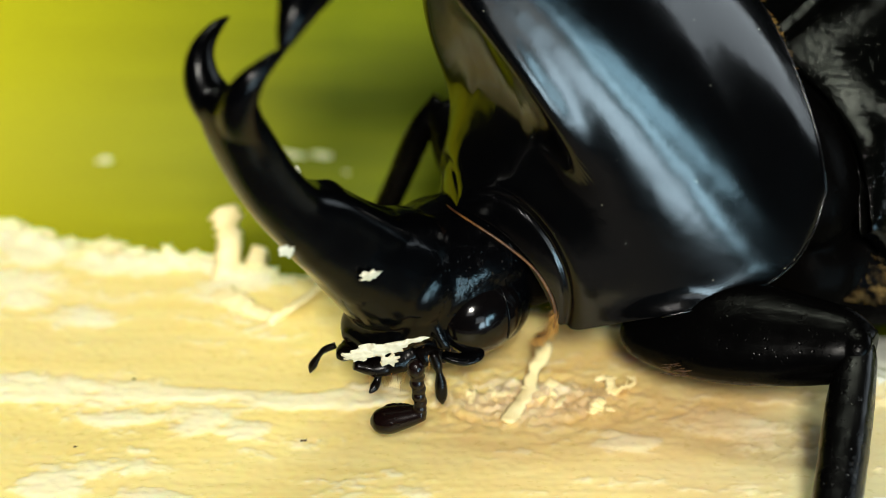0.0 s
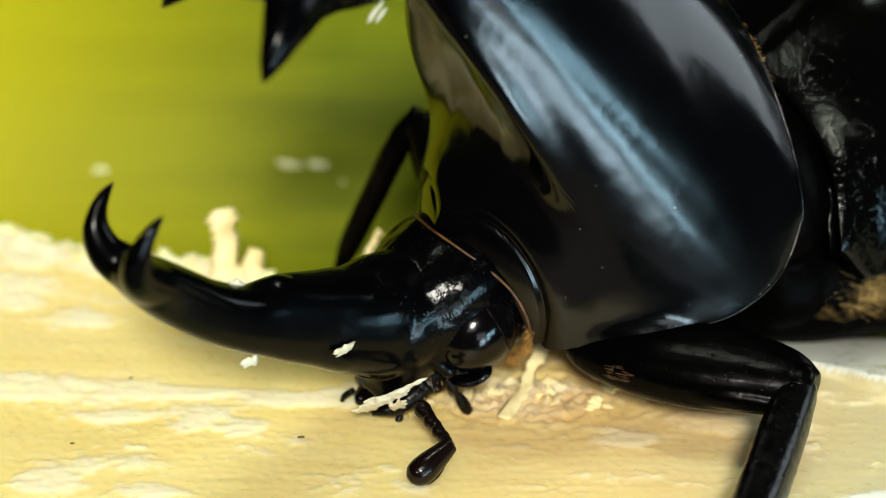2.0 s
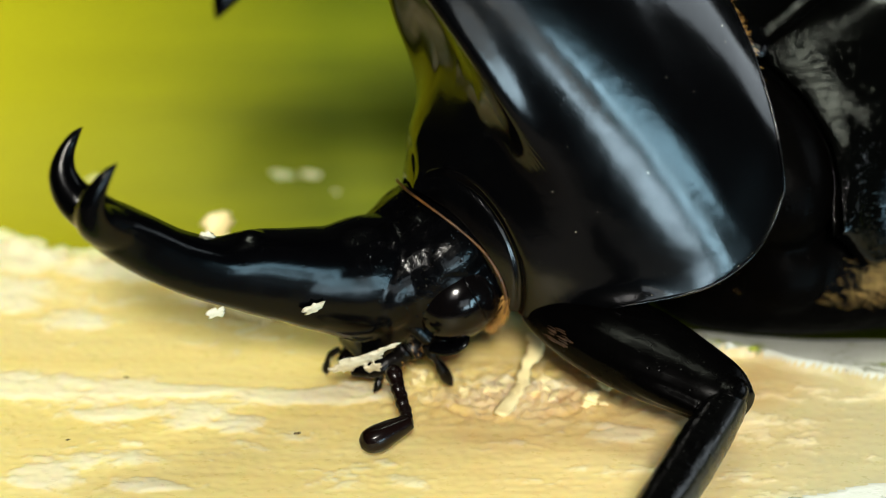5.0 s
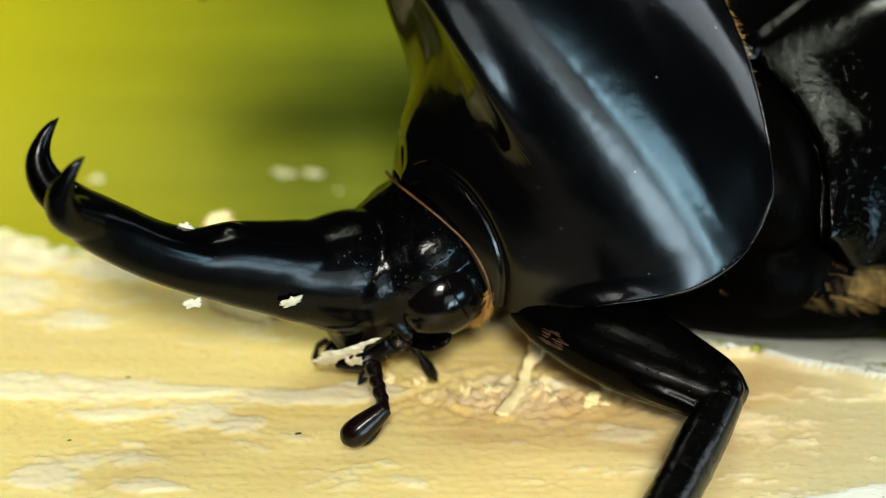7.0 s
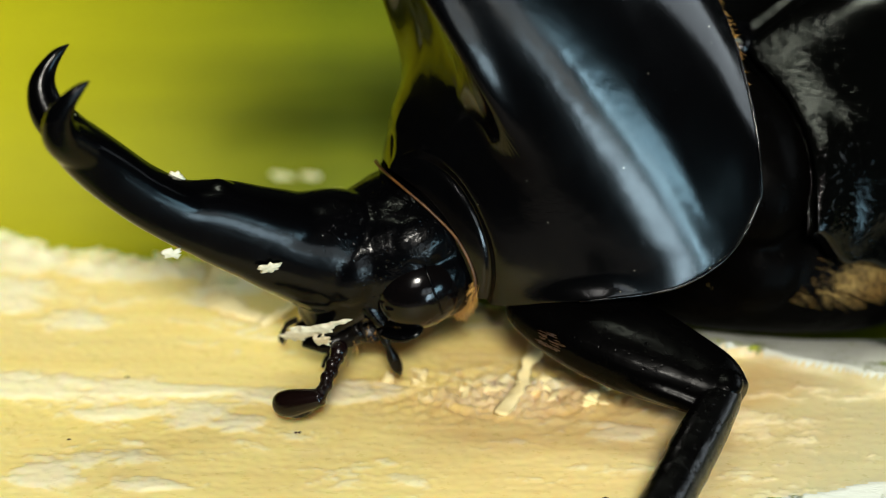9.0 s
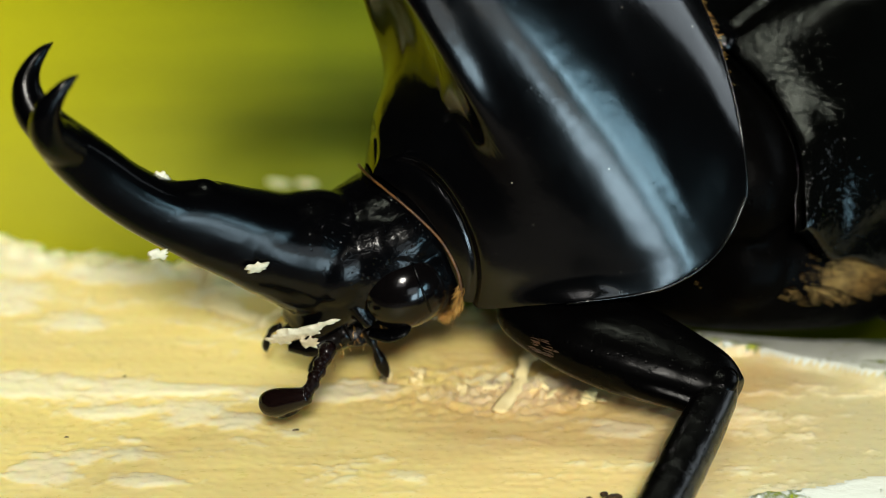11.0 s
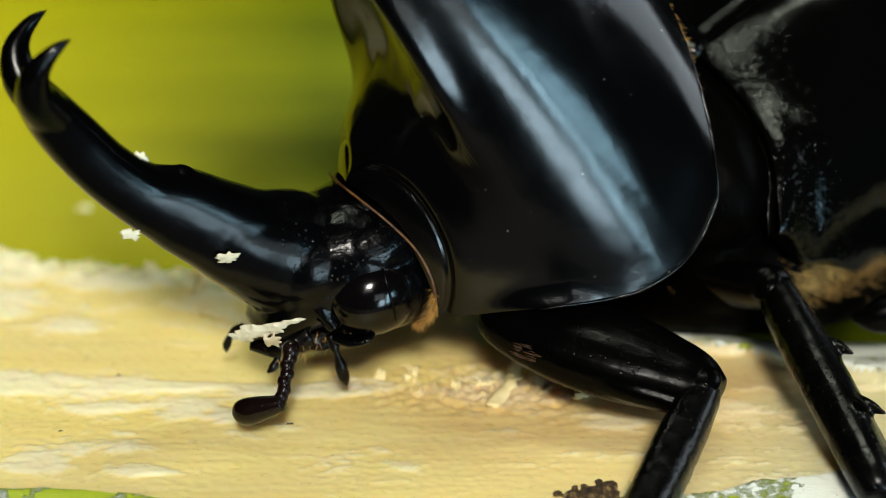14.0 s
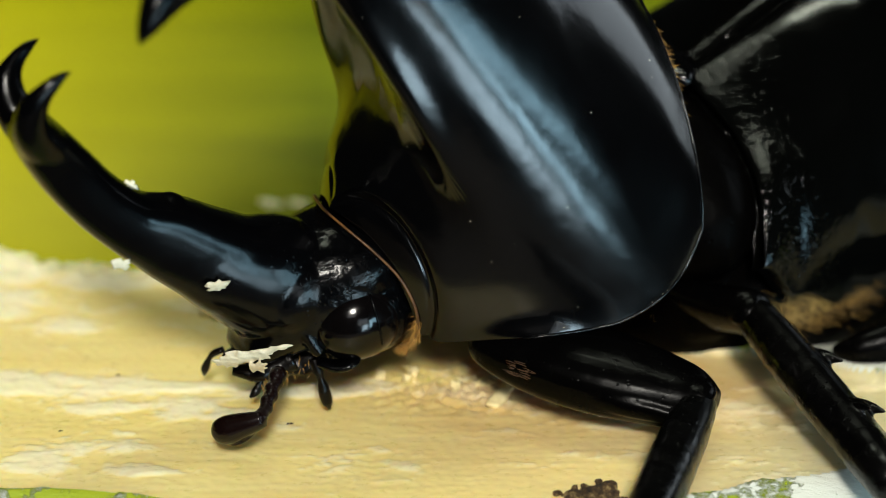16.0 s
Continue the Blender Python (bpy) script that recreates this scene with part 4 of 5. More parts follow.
tagged(part("leg_hair", bm, MEMBRANE, front_femur, "rusty hair at the root of the leg"), kind="stuff")
mid_femur = build_femur(6.24, 1.6, "middle_leg")
mid_tibia = build_tibia(13.0, mid_femur, [(4.7, 0.1, 0.9), (8.4, 0.1, 0.9), (8.8, -0.6, 0.75)], 1.2)
# the other front leg, on the far side
bm = bmesh.new()
loft(bm, [(-4.2, -3.0, -1.0, 1.3, 1.6), (-5.0, -5.6, 0.8, 1.5, 1.9), (-5.2, -7.6, 2.4, 1.3, 1.6), (-5.0, -8.9, 3.6, 0.8, 0.9)], 26, 20)
far_femur = part("front_leg", bm, LEG, beetle, "stout black upper leg")
bm = bmesh.new()
loft(bm, [(-5.1, -8.8, 3.8, 0.65, 0.65), (-4.0, -9.2, 2.4, 0.66, 0.66), (-3.0, -9.8, -0.4, 0.64, 0.64), (-1.8, -10.4, -3.6, 0.55, 0.55), (-1.3, -10.8, -5.7, 0.25, 0.25)], 26, 18)
part("tibia", bm, LEG, far_femur, "ridged black lower leg")

# flakes under the forked horn of the thorax
bm = bmesh.new()
for q, long, wide, k in (((5.4, 1.7, 17.25), 0.5, 0.16, 3), ((5.0, 1.6, 16.95), 0.4, 0.12, 7)):
    crumb(bm, q, (long, wide), 60 + k, 0.4, ((1, 0.2, -0.6), (0.3, 0.1, 1)))
part("cane_shaving", bm, CRUMB, beetle, "pale torn cane flakes under the forked horn")
# specks on the pronotum
for place, size, seed in (((-13.25, 8.4, 4.05), 0.1, 31), ((-9.45, 9.15, 2.32), 0.07, 33)):
    bm = bmesh.new()
    crumb(bm, place, (size, size * 0.8), seed, axes=((1, -0.2, 0), (0, 0.2, 1)))
    part("speck", bm, CRUMB, beetle, "pale speck of dust")

# ---- loose cane flakes, shreds and dirt ----
def flake(x, y, z, long, wide, turn, tilt, seed, flat=0.22, mat=SHRED, name="cane_flake", label="torn pale flake of cane on the peeled face"):
    bm = bmesh.new()
    u = Vector((math.cos(turn), math.sin(turn), 0))
    w = Vector((-math.sin(turn) * math.cos(tilt), math.cos(turn) * math.cos(tilt), math.sin(tilt)))
    crumb(bm, (0, 0, 0), (long, wide), seed, flat, (u, w))
    ob = part(name, bm, mat)
    ob.location = (x * MM, y * MM, z * MM)
    return tagged(ob, label, "cane flake", "loose cane flakes")


def ragged(bm, rows, seed, twist):
    """A flat torn ribbon with uneven edges through rows of (x, y, z, half width, half thickness)."""
    n = 34
    p = catmull(rows, n)
    rings = []
    for i in range(n):
        t = Vector(p[min(i + 1, n - 1)][:3] - p[max(i - 1, 0)][:3]).normalized()
        side = Vector((0.8, 0.5, 0.2)) + twist * Vector((noise.noise(Vector((i * 0.12, seed, 1))), noise.noise(Vector((i * 0.12, seed, 5))), noise.noise(Vector((i * 0.12, seed, 9)))))
        side = (side - side.dot(t) * t).normalized()
        u = t.cross(side)
        c = Vector(p[i][:3]) + u * (0.10 * noise.noise(Vector((i * 0.3, seed, 3))))
        left, right = (p[i][3] * max(0.15, 1 + 0.55 * noise.noise(Vector((i * 0.45, seed, k))) + 0.35 * noise.noise(Vector((i * 1.3, seed, k + 2)))) for k in (20, 40))
        h = max(p[i][4], 0.02) * 0.7
        rings.append([c + side * left, c + side * (left * 0.6) + u * h, c + u * (h * (1 + 0.5 * noise.noise(Vector((i * 0.9, seed, 60))))), c - side * (right * 0.6) + u * h, c - side * right,
                      c - side * (right * 0.6) - u * h, c - u * h, c + side * (left * 0.6) - u * h])
    skin(bm, rings)
    return bm


def shred(rows, seed, label, twist=0.5):
    bm = ragged(bmesh.new(), rows, seed, twist)
    rng = random.Random(seed)
    line = catmull(rows, 40)
    for _ in range(3):
        q = line[rng.randrange(4, 36)]
        d = [rng.uniform(-0.5, 0.5), rng.uniform(-0.4, 0.4), rng.uniform(0.0, 0.35)]
        loft(bm, [(q[0], q[1], q[2], 0.06, 0.04), (q[0] + d[0] * 0.6, q[1] + d[1] * 0.6, q[2] + d[2] * 0.7, 0.05, 0.03), (q[0] + d[0], q[1] + d[1], q[2] + d[2] * 0.8, 0.015, 0.01)], 8, 6)
    return tagged(part("cane_shred", bm, PULP), label, "cane shred", "loose cane flakes")


shred([(2.9, -2.6, 0.15, 0.35, 0.18), (3.5, -1.6, 0.3, 0.42, 0.16), (4.0, -0.6, 0.5, 0.38, 0.16), (4.3, 0.5, 0.9, 0.3, 0.14), (4.8, 1.6, 1.3, 0.42, 0.15), (4.4, 2.2, 1.6, 0.12, 0.08)], 1, "curled pale fibre shred standing off the cane", 0.35)
shred([(-10.9, 9.6, -0.2, 1.0, 0.4), (-10.9, 10.4, 0.7, 0.72, 0.3), (-10.9, 11.0, 1.7, 0.66, 0.25), (-11.0, 11.3, 2.6, 0.85, 0.28), (-11.1, 11.5, 3.1, 0.55, 0.15)], 2, "upright pale shred at the torn rim of the peel", 0.5)
shred([(-4.5, 8.6, -0.2, 0.34, 0.2), (-4.0, 9.0, 1.0, 0.28, 0.15), (-3.4, 9.3, 2.2, 0.26, 0.12), (-3.0, 9.5, 3.1, 0.14, 0.08)], 6, "slim pale shred standing at the rim of the peel", 0.3)
shred([(-9.6, 9.6, -0.2, 0.8, 0.3), (-9.5, 10.3, 0.5, 0.6, 0.25), (-9.3, 10.7, 1.2, 0.4, 0.15)], 3, "short pale shred at the torn rim of the peel", 0.6)
shred([(-11.5, 8.0, 0.1, 0.6, 0.2), (-10.5, 7.2, 0.3, 0.7, 0.25), (-9.4, 6.4, 0.2, 0.5, 0.2), (-8.4, 5.9, 0.1, 0.3, 0.1)], 4, "pale fibre shred lying on the peeled face", 0.6)
shred([(-8.6, 5.5, 0.1, 0.25, 0.12), (-7.2, 6.6, 0.5, 0.3, 0.14), (-6.2, 8.0, 0.5, 0.35, 0.14), (-5.6, 8.9, 0.2, 0.2, 0.1)], 5, "pale fibre shred lying on the peeled face", 0.5)
# torn tufts where the beetle has been feeding
rng = random.Random(31)
for i in range(8):
    x, y = rng.uniform(-2.5, 8.5), rng.gauss(-0.8, 1.3)
    a, ln, rise, wide = rng.uniform(-0.5, 1.9), rng.uniform(0.5, 1.3), rng.uniform(0.05, 0.45), rng.uniform(0.18, 0.45)
    z = surface_height(x, y)
    shred([(x, y, z - 0.10, wide * 1.3, 0.14), (x + 0.4 * ln * math.cos(a), y + 0.4 * ln * math.sin(a), z + 0.5 * rise, wide, 0.12),
           (x + 0.8 * ln * math.cos(a), y + 0.8 * ln * math.sin(a), z + rise, wide * 0.8, 0.1), (x + ln * math.cos(a + 0.5), y + ln * math.sin(a + 0.5), z + rise * rng.uniform(0.6, 1.1), wide * 0.4, 0.05)],
          60 + i, "torn pale tuft where the cane was gnawed", 0.8)
rng = random.Random(77)
# frayed rim along the far edge of the peel
for i in range(46):
    x = -24.5 + i * 0.56 + rng.uniform(-0.3, 0.3)
    y = peel_edges(x)[1] - 0.4 + rng.gauss(0, 0.3)
    flake(x, y, surface_height(x, y) + 0.1, rng.uniform(0.35, 0.9), rng.uniform(0.15, 0.4), rng.gauss(0, 0.4), rng.uniform(0.2, 1.2), 400 + i, 0.3)
# torn fluff where the beetle has been feeding
for i in range(6):
    x, y = rng.gauss(5.8, 2.4), rng.gauss(-0.3, 1.4)
    size = 0.08 + 0.26 * rng.random() ** 2
    flake(x, y, surface_height(x, y) + 0.06, size * rng.uniform(1.0, 2.0), size * rng.uniform(0.5, 0.9), rng.uniform(-0.6, 1.2), rng.uniform(0.0, 0.9), 900 + i, rng.uniform(0.3, 0.6), PULP, label="torn pale crumb where the cane was gnawed")
# pale smears on the whole cane behind
for x, y, z, size, seed in ((-8.3, 25.9, -2.2, 0.9, 1), (-6.6, 25.9, -2.2, 0.8, 2), (-19.4, 25.6, -2.5, 0.5, 3), (-5.3, 25.3, -3.1, 0.4, 4)):
    flake(x, y, z, size, size * 0.4, 0.1, 0.75, 800 + seed, 0.2, label="pale flake of cane stuck on the whole cane")
# brown specks
for x, y, size, seed in ((-14.7, 0.8, 0.11, 1), (-16.8, -4.3, 0.09, 2), (-6.4, -3.9, 0.16, 3), (11.2, -9.3, 0.1, 4)):
    flake(x, y, surface_height(x, y) + 0.03, size, size * 0.5, 0.2, 0.1, 700 + seed, 0.4, DIRT, "brown_speck", "tiny brown speck on the peeled face")
bm = bmesh.new()
rng = random.Random(5)
for i in range(44):
    r = rng.uniform(0.12, 0.40)
    blob(bm, (rng.gauss(0, 0.8), rng.gauss(0, 0.3), rng.uniform(-0.1, 0.4)), (r, r * 0.9, r * 0.8), 10, 8, 0.5)
clod = fuse(part("dirt_clod", bm, DIRT), 0.06, 3)
clod.location = (6.8 * MM, -10.3 * MM, -0.1 * MM)
tagged(clod, "crumbly brown clod of dirt on the cane rim", "dirt")



# ---- what moves ----
def motions():
    walk(beetle, [(t, pose(x * MM, y * MM, z * MM, roll, pitch, yaw)) for t, x, y, z, yaw, pitch, roll in (
        (0, 1.266, 1.36, 5.513, 217.008, -0.197, 0.696), (0.5, 1.046, 1.165, 5.271, 217.701, -0.181, 0.566),
        (1, 0.504, 0.765, 4.545, 217.203, 1.319, -0.233), (1.5, 0.329, 0.735, 4.67, 216.798, 0.636, -1.644),
        (2, 0.28, 0.927, 4.702, 216.637, 0.473, -2.726), (2.5, 0.264, 0.886, 4.439, 216.86, 0.676, -2.427),
        (3, 0.155, 0.908, 4.96, 216.252, 0.745, -3.871), (3.5, -0.109, 0.901, 5.425, 216.094, 0.471, -2.714),
        (6, -0.653, 2.413, 5.807, 209.765, 0.651, -0.791), (6.5, -0.9, 2.337, 5.585, 209.737, -0.106, -0.693),
        (7, -1.113, 2.052, 6.101, 210.133, -0.833, -1.401), (7.5, -1.39, 2.057, 6.339, 209.728, -1.88, -1.12),
        (8, -1.47, 2.144, 6.445, 209.568, -2.059, -1.987), (8.5, -1.559, 2.195, 6.406, 209.742, -2.457, -1.963),
        (9, -1.701, 2.049, 6.603, 209.261, -2.073, -2.423), (11.5, -2.43, 1.146, 6.614, 210.683, -1.056, -3.535),
        (12, -2.509, 0.903, 6.479, 211.734, -0.369, -4.945), (12.5, -2.552, 0.929, 6.541, 212.289, -0.473, -5.193),
        (13, -2.766, 0.759, 6.687, 211.735, 0.269, -6.135), (13.5, -2.939, 0.797, 6.511, 211.47, -0.146, -5.346),
        (14, -3.302, 0.741, 6.294, 211.816, 0.151, -5.468), (14.5, -3.641, 0.458, 6.11, 211.279, 0.349, -4.992),
        (15, -3.959, 0.176, 5.759, 212.138, 0.254, -4.641), (15.5, -3.969, -0.134, 5.661, 211.813, 0.797, -6.075),
        (16, -4.082, -0.033, 5.517, 211.888, 1.129, -8.702),
    )])
    walk(head, [(t, pose(x * MM, y * MM, z * MM, roll, pitch, yaw)) for t, x, y, z, yaw, pitch, roll in (
        (0, 0.336, -0.297, 0.359, 4.478, 0.488, 0.214), (0.5, 0.246, -0.34, 0.317, 4.112, -0.501, -0.101),
        (1, -0.137, -0.36, 0.428, 2.342, 3.646, -0.574), (1.5, -0.439, -0.036, 0.386, 2.182, 15.451, 3.68),
        (2, -0.584, 0.036, 0.397, 3.704, 23.567, 5.252), (2.5, -0.402, 0.04, 0.527, 3.832, 21.799, 5.907),
        (3, -0.189, -0.18, 0.407, 2.814, 11.552, 3.05), (3.5, -0.212, -0.061, 0.372, -0.751, 8.39, 1.888),
        (6, -1.356, 0.22, 0.204, -2.64, 34.665, 1.716), (6.5, -1.153, 0.248, 0.261, -3.619, 31.87, 1.631),
        (7, -1.073, 0.175, 0.099, -5.63, 28.122, 0.942), (7.5, -0.874, 0.218, 0.042, -8.067, 23.124, 0.21),
        (8, -0.825, 0.286, 0.048, -8.079, 21.607, 1.24), (8.5, -0.832, 0.305, 0.018, -8.663, 21.767, 1.32),
        (9, -0.859, 0.268, 0.014, -8.176, 21.127, 1.573), (11.5, -0.831, 0.202, 0.168, -5.306, 19.902, 4.386),
        (12, -0.73, 0.166, 0.12, -6.087, 18.875, 4.636), (12.5, -0.578, 0.178, 0.171, -7.809, 13.6, 5.228),
        (13, -0.596, 0.205, 0.168, -7.94, 10.63, 5.275), (13.5, -0.57, 0.214, 0.19, -8.31, 11.217, 4.879),
        (14, -0.756, 0.167, 0.058, -8.231, 13.781, 5.443), (14.5, -0.85, 0.402, 0.274, -1.265, 19.868, 8.341),
        (15, -1.098, 0.242, 0.235, -0.84, 23.575, 8.111), (15.5, -0.831, 0.157, 0.117, -0.363, 19.175, 7.416),
        (16, -0.649, 0.133, 0.065, -3.753, 11.603, 6.425),
    )])
    walk(hind, [(t, pose(x * MM, y * MM, z * MM, rx, ry, rz)) for t, x, y, z, rx, ry, rz in (
        (0, -12.581, 0, 4.411, 0, -1.385, -3.776), (0.5, -12.4, 0, 4.447, 0, -1.265, -4.61),
        (1, -12.524, 0, 4.644, 0, -0.789, -3.438), (1.5, -12.146, 0, 4.91, 0, -0.035, -4.72),
        (2, -12.117, 0, 4.935, 0, 0.037, -4.764), (2.5, -12.053, 0, 5.056, 0, 0.364, -4.739),
        (3, -12.172, 0, 4.932, 0, 0.016, -4.433), (3.5, -12.549, 0, 4.422, 0, -1.353, -3.909),
        (6, -13.201, 0, 4.225, 0, -1.927, -1.02), (6.5, -13.104, 0, 4.501, 0, -1.24, -0.783),
        (7, -12.993, 0, 4.371, 0, -1.543, -1.679), (7.5, -13.041, 0, 4.441, 0, -1.379, -1.209),
        (8, -12.97, 0, 4.59, 0, -1, -1.218), (8.5, -12.885, 0, 4.726, 0, -0.651, -1.299),
        (9, -12.826, 0, 4.774, 0, -0.522, -1.504), (11.5, -12.948, 0, 4.927, 0, -0.17, -0.449),
        (12, -13.047, 0, 5.003, 0, -0.001, 0.229), (12.5, -13, 0, 5, 0, 0, 0),
        (13, -12.956, 0, 4.87, 0, -0.31, -0.576), (13.5, -12.94, 0, 4.838, 0, -0.386, -0.727),
        (14, -13.101, 0, 4.63, 0, -0.924, -0.516), (14.5, -13.12, 0, 4.568, 0, -1.078, -0.551),
        (15, -13.372, 0, 4.344, 0, -1.659, -0.018), (15.5, -13.153, 0, 4.449, 0, -1.374, -0.811),
        (16, -13.311, 0, 4.289, 0, -1.784, -0.785),
    )])
    walk(antenna, [(t, pose(x * MM, y * MM, z * MM, rx, ry, rz)) for t, x, y, z, rx, ry, rz in (
        (0, 5.664, 3.3, -0.941, 16.081, 85.161, 147.151), (0.5, 5.664, 3.3, -0.941, -13.888, 83.66, 145.09),
        (1, 5.664, 3.3, -0.941, -166.568, 69.675, 28.98), (1.5, 5.664, 3.3, -0.941, -97.885, 35.332, 99.169),
        (2, 5.664, 3.3, -0.941, -96.179, 7.09, 76.357), (2.5, 5.664, 3.3, -0.941, -93.32, 13.976, 88.511),
        (3, 5.664, 3.3, -0.941, -72.329, -3.755, 59.632), (3.5, 5.664, 3.3, -0.941, -65.727, 13.951, 37.395),
        (6, 5.664, 3.3, -0.941, -125.308, 31.471, 82.836), (6.5, 5.664, 3.3, -0.941, -100.375, 10.546, 83.31),
        (7, 5.664, 3.3, -0.941, -83.802, 6.539, 73.943), (7.5, 5.664, 3.3, -0.941, -86.107, 12.308, 67.526),
        (8, 5.664, 3.3, -0.941, -86.896, 11.172, 43.934), (8.5, 5.664, 3.3, -0.941, -85.857, 12.481, 42.302),
        (9, 5.664, 3.3, -0.941, -86.283, 16.304, 41.777), (11.5, 5.664, 3.3, -0.941, -82.02, 11.71, 38.825),
        (12, 5.664, 3.3, -0.941, -76.156, 18.315, 40.378), (12.5, 5.664, 3.3, -0.941, -89.33, 21.442, 39.971),
        (13, 5.664, 3.3, -0.941, -87.002, 22.595, 35.216), (13.5, 5.664, 3.3, -0.941, -97.967, 28.497, 33.923),
        (14, 5.664, 3.3, -0.941, -86.214, 37.473, 44.954), (14.5, 5.664, 3.3, -0.941, -82.479, 22.576, 46.998),
        (15, 5.664, 3.3, -0.941, -103.015, 29.221, 54.546), (15.5, 5.664, 3.3, -0.941, -88.144, 19.333, 50.744),
        (16, 5.664, 3.3, -0.941, -77.202, 12.708, 44.252),
    )])
    walk(front_femur, [(t, pose(x * MM, y * MM, z * MM, rx, ry, rz)) for t, x, y, z, rx, ry, rz in (
        (0, -5.627, 6.121, -1.258, -58.711, -4.108, 121.446), (0.5, -5.638, 6.126, -1.217, -59.13, -5.137, 121.551),
        (1, -5.551, 5.971, -1.22, -70.579, -5.231, 122.602), (1.5, -5.098, 5.48, -1.245, -77.414, -4.058, 121.722),
        (2, -4.792, 5.175, -1.282, -83.528, -1.147, 119.429), (2.5, -4.2, 4.4, -1.2, -98.127, 1.495, 106.654),
        (3, -4.2, 4.4, -1.2, -95.859, 2.964, 104.825), (3.5, -4.2, 4.4, -1.2, -91.39, 5.03, 104.999),
        (6, -4.2, 4.4, -1.2, -89.211, 11.678, 113.105), (6.5, -4.2, 4.4, -1.2, -87.197, 11.103, 116.966),
        (7, -4.258, 4.477, -1.232, -85.955, 12.093, 118.797), (7.5, -4.391, 4.644, -1.297, -84.28, 11.601, 119.695),
        (8, -4.507, 4.788, -1.345, -82.862, 10.484, 120.074), (8.5, -4.568, 4.863, -1.367, -82.067, 10.037, 120.171),
        (9, -4.62, 4.919, -1.384, -81.668, 9.607, 120.694), (11.5, -4.819, 5.15, -1.428, -77.983, 7.572, 121.182),
        (12, -4.84, 5.198, -1.424, -78.156, 6.76, 120.419), (12.5, -4.889, 5.284, -1.45, -77.631, 7.015, 119.589),
        (13, -4.944, 5.343, -1.461, -78.849, 6.493, 120.061), (13.5, -4.992, 5.382, -1.482, -79.8, 6.977, 120.558),
        (14, -4.992, 5.373, -1.466, -80.71, 6.301, 120.852), (14.5, -5.011, 5.347, -1.447, -80.792, 5.623, 122.292),
        (15, -4.982, 5.305, -1.411, -82.076, 4.508, 122.517), (15.5, -5.063, 5.387, -1.401, -85.683, 3.004, 122.979),
        (16, -5.24, 5.614, -1.397, -90.409, 1.041, 122.634),
    )])
    walk(front_tibia, [(t, pose(x * MM, y * MM, z * MM, rx, ry, rz)) for t, x, y, z, rx, ry, rz in (
        (0, 9.798, 0, 0, 0, 86.141, 0), (0.5, 9.798, 0, 0, 0, 87.558, 0),
        (1, 9.798, 0, 0, 0, 87.082, 0), (1.5, 9.798, 0, 0, 0, 87.381, 0),
        (2, 9.798, 0, 0, 0, 87.324, 0), (2.5, 9.798, 0, 0, 0, 78.311, 0),
        (3, 9.798, 0, 0, 0, 79.611, 0), (3.5, 9.798, 0, 0, 0, 79.754, 0),
        (6, 9.798, 0, 0, 0, 78.409, 0), (6.5, 9.798, 0, 0, 0, 81.618, 0),
        (7, 9.798, 0, 0, 0, 82.94, 0), (7.5, 9.798, 0, 0, 0, 82.761, 0),
        (8, 9.798, 0, 0, 0, 83.598, 0), (8.5, 9.798, 0, 0, 0, 84.349, 0),
        (9, 9.798, 0, 0, 0, 84.541, 0), (11.5, 9.798, 0, 0, 0, 86.083, 0),
        (12, 9.798, 0, 0, 0, 85.985, 0), (12.5, 9.798, 0, 0, 0, 86.028, 0),
        (13, 9.798, 0, 0, 0, 86.283, 0), (13.5, 9.798, 0, 0, 0, 86.536, 0),
        (14, 9.798, 0, 0, 0, 85.927, 0), (14.5, 9.798, 0, 0, 0, 86.433, 0),
        (15, 9.798, 0, 0, 0, 85.143, 0), (15.5, 9.798, 0, 0, 0, 85.912, 0),
        (16, 9.798, 0, 0, 0, 85.95, 0),
    )])
    # the far leg is drawn back under the body between the third and the sixth second
    walk(far_femur, [(t, pose(0, 0, 0, 0, 0, turn)) for t, turn in ((0, 0), (2.5, 0), (3.5, -4), (6, -30), (9, -36), (16, -36))])
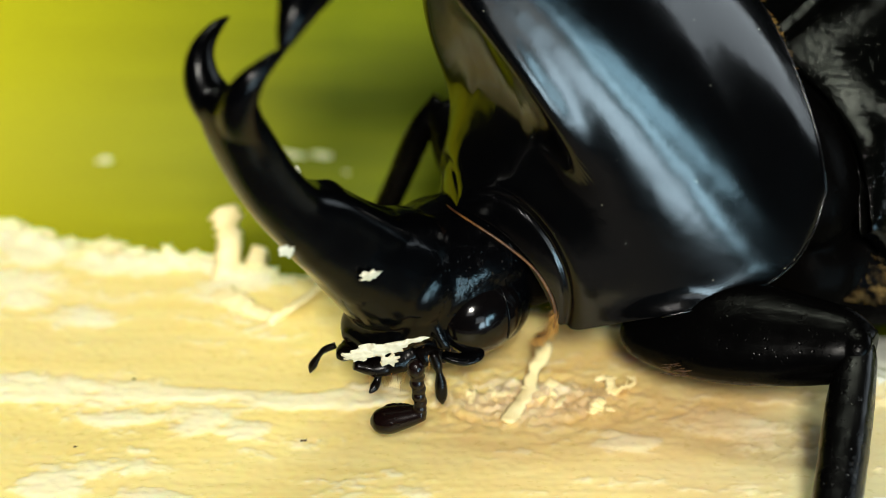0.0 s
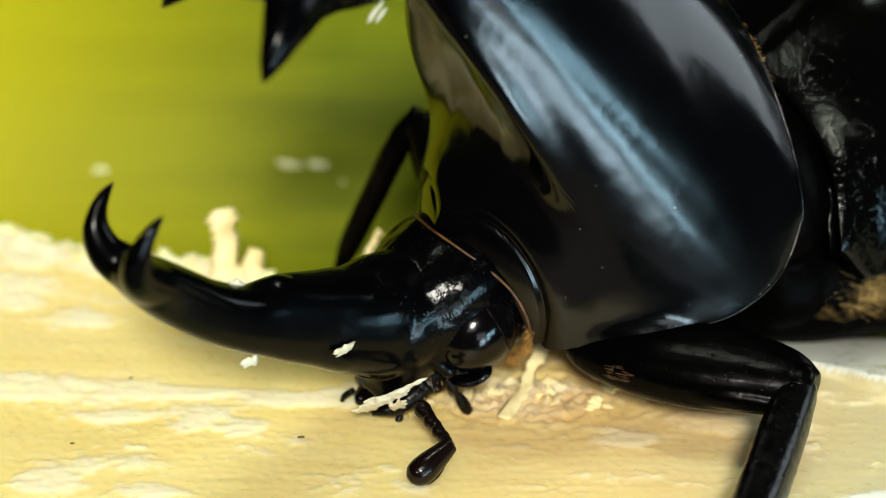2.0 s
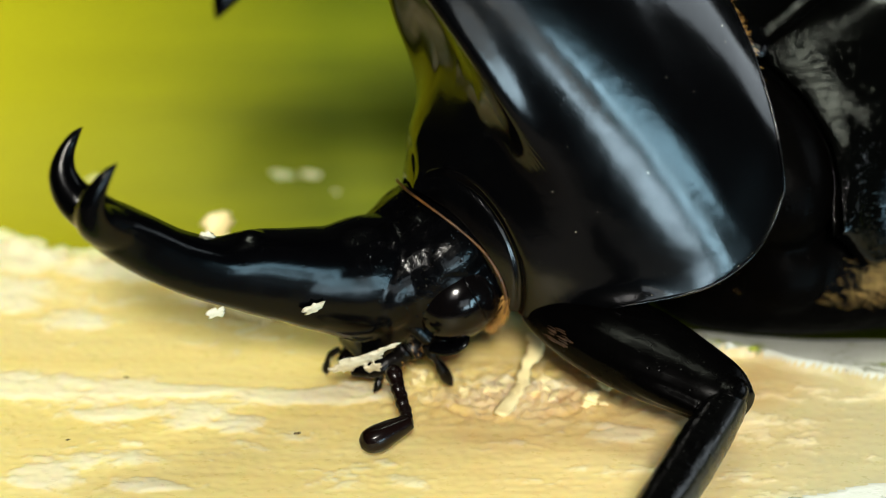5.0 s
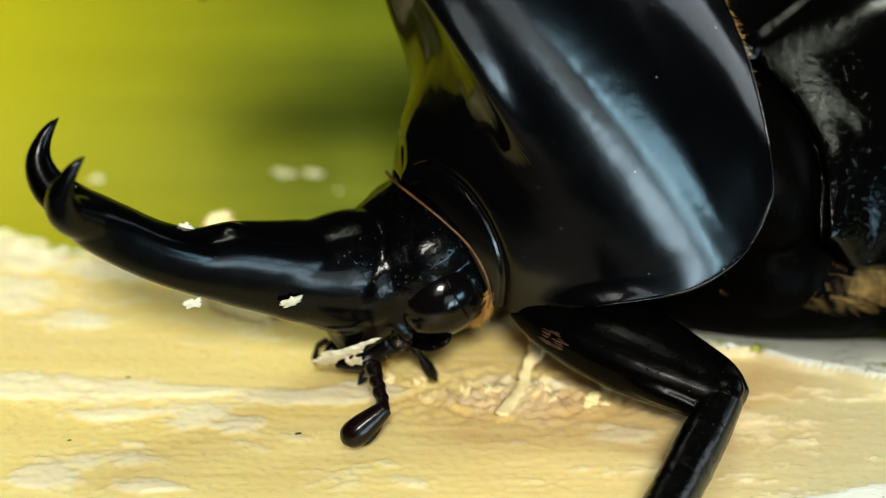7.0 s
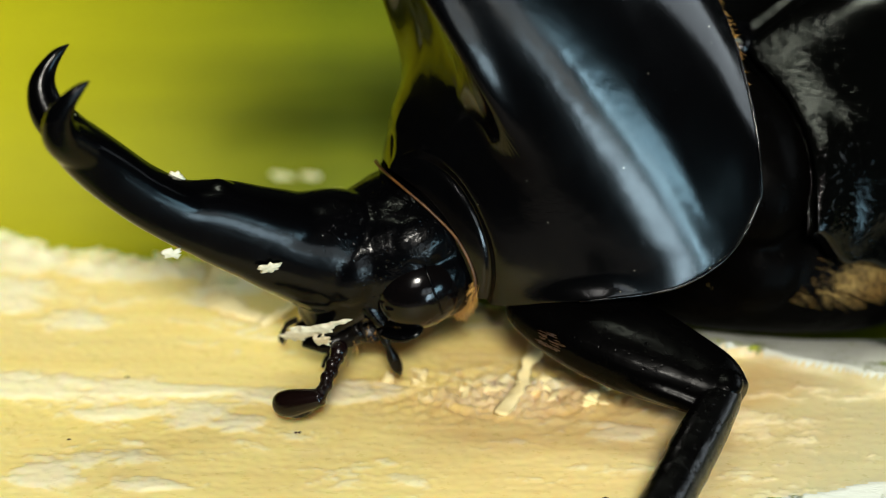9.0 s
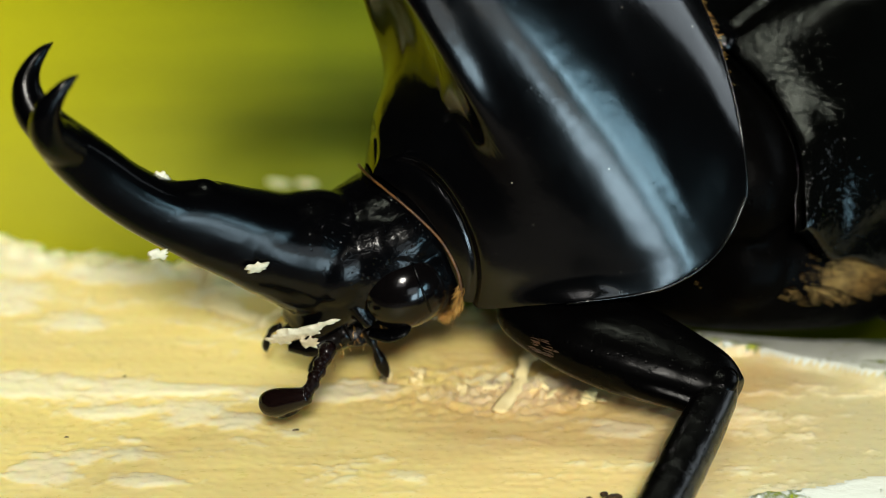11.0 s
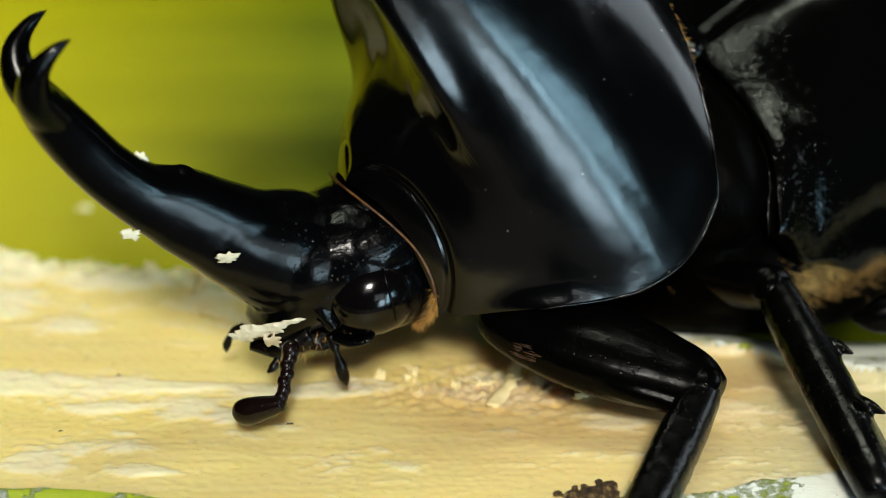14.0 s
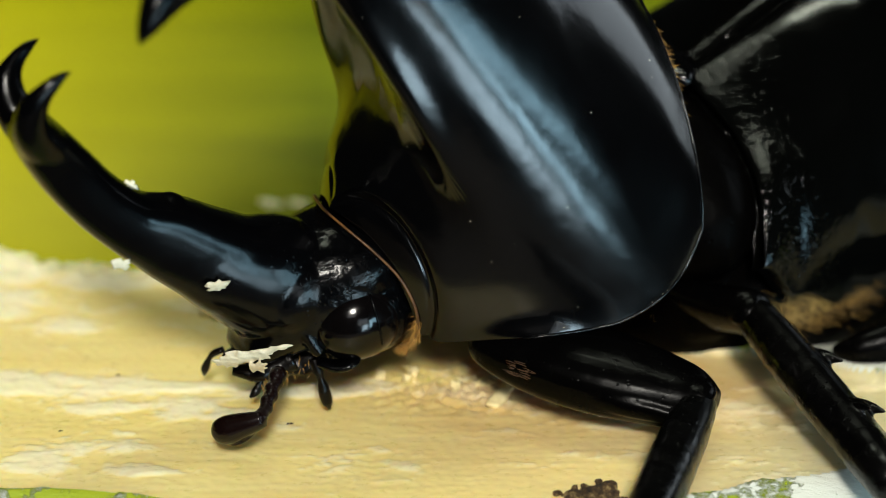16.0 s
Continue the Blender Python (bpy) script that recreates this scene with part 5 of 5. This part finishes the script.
    walk(mid_femur, [(t, pose(x * MM, y * MM, z * MM, rx, ry, rz)) for t, x, y, z, rx, ry, rz in (
        (0, -15.5, 4.5, -2.5, -44.072, -11.272, 168.503), (0.5, -15.5, 4.5, -2.5, -44.072, -11.272, 168.503),
        (1, -15.5, 4.5, -2.5, -44.072, -11.272, 168.503), (1.5, -15.5, 4.5, -2.5, -44.072, -11.272, 168.503),
        (2, -15.5, 4.5, -2.5, -44.072, -11.272, 168.503), (2.5, -15.5, 4.5, -2.5, -44.072, -11.272, 168.503),
        (3, -15.5, 4.5, -2.5, -44.072, -11.272, 168.503), (3.5, -15.5, 4.5, -2.5, -44.072, -11.272, 168.503),
        (6, -15.5, 4.5, -2.5, -44.072, -11.272, 168.503), (6.5, -15.5, 4.5, -2.5, -44.072, -11.272, 168.503),
        (7, -15.5, 4.5, -2.5, -44.072, -11.272, 168.503), (7.5, -15.5, 4.5, -2.5, -44.072, -11.272, 168.503),
        (8, -15.5, 4.5, -2.5, -44.072, -11.272, 168.503), (8.5, -15.5, 4.5, -2.5, -44.072, -11.272, 168.503),
        (9, -15.5, 4.5, -2.5, -44.072, -11.272, 168.503), (11.5, -15.5, 4.5, -2.5, -44.072, -11.272, 168.503),
        (12, -15.5, 4.5, -2.5, -44.072, -11.272, 168.503), (12.5, -15.5, 4.5, -2.5, -44.072, -11.272, 168.503),
        (13, -15.5, 4.5, -2.5, -96.556, -3.182, 134.162), (13.5, -15.5, 4.5, -2.5, -101.763, -1.029, 134.805),
        (14, -15.5, 4.5, -2.5, -47.1, -13.807, 101.812), (14.5, -15.5, 4.5, -2.5, -45.704, -13.106, 99.006),
        (15, -15.5, 4.5, -2.5, -39.962, -13.97, 101.725), (15.5, -15.5, 4.5, -2.5, -42.624, -15.674, 98.379),
        (16, -15.5, 4.5, -2.5, -49.569, -15.829, 99.205),
    )])
    walk(mid_tibia, [(t, pose(x * MM, y * MM, z * MM, rx, ry, rz)) for t, x, y, z, rx, ry, rz in (
        (0, 6.237, 0, 0, 0, 60.287, 0), (0.5, 6.237, 0, 0, 0, 60.287, 0),
        (1, 6.237, 0, 0, 0, 60.287, 0), (1.5, 6.237, 0, 0, 0, 60.287, 0),
        (2, 6.237, 0, 0, 0, 60.287, 0), (2.5, 6.237, 0, 0, 0, 60.287, 0),
        (3, 6.237, 0, 0, 0, 60.287, 0), (3.5, 6.237, 0, 0, 0, 60.287, 0),
        (6, 6.237, 0, 0, 0, 60.287, 0), (6.5, 6.237, 0, 0, 0, 60.287, 0),
        (7, 6.237, 0, 0, 0, 60.287, 0), (7.5, 6.237, 0, 0, 0, 60.287, 0),
        (8, 6.237, 0, 0, 0, 60.287, 0), (8.5, 6.237, 0, 0, 0, 60.287, 0),
        (9, 6.237, 0, 0, 0, 60.287, 0), (11.5, 6.237, 0, 0, 0, 60.287, 0),
        (12, 6.237, 0, 0, 0, 60.287, 0), (12.5, 6.237, 0, 0, 0, 60.287, 0),
        (13, 6.237, 0, 0, 0, 47.318, 0), (13.5, 6.237, 0, 0, 0, 61.199, 0),
        (14, 6.237, 0, 0, 0, 39.215, 0), (14.5, 6.237, 0, 0, 0, 33.174, 0),
        (15, 6.237, 0, 0, 0, 36.55, 0), (15.5, 6.237, 0, 0, 0, 30.022, 0),
        (16, 6.237, 0, 0, 0, 26.935, 0),
    )])


motions()
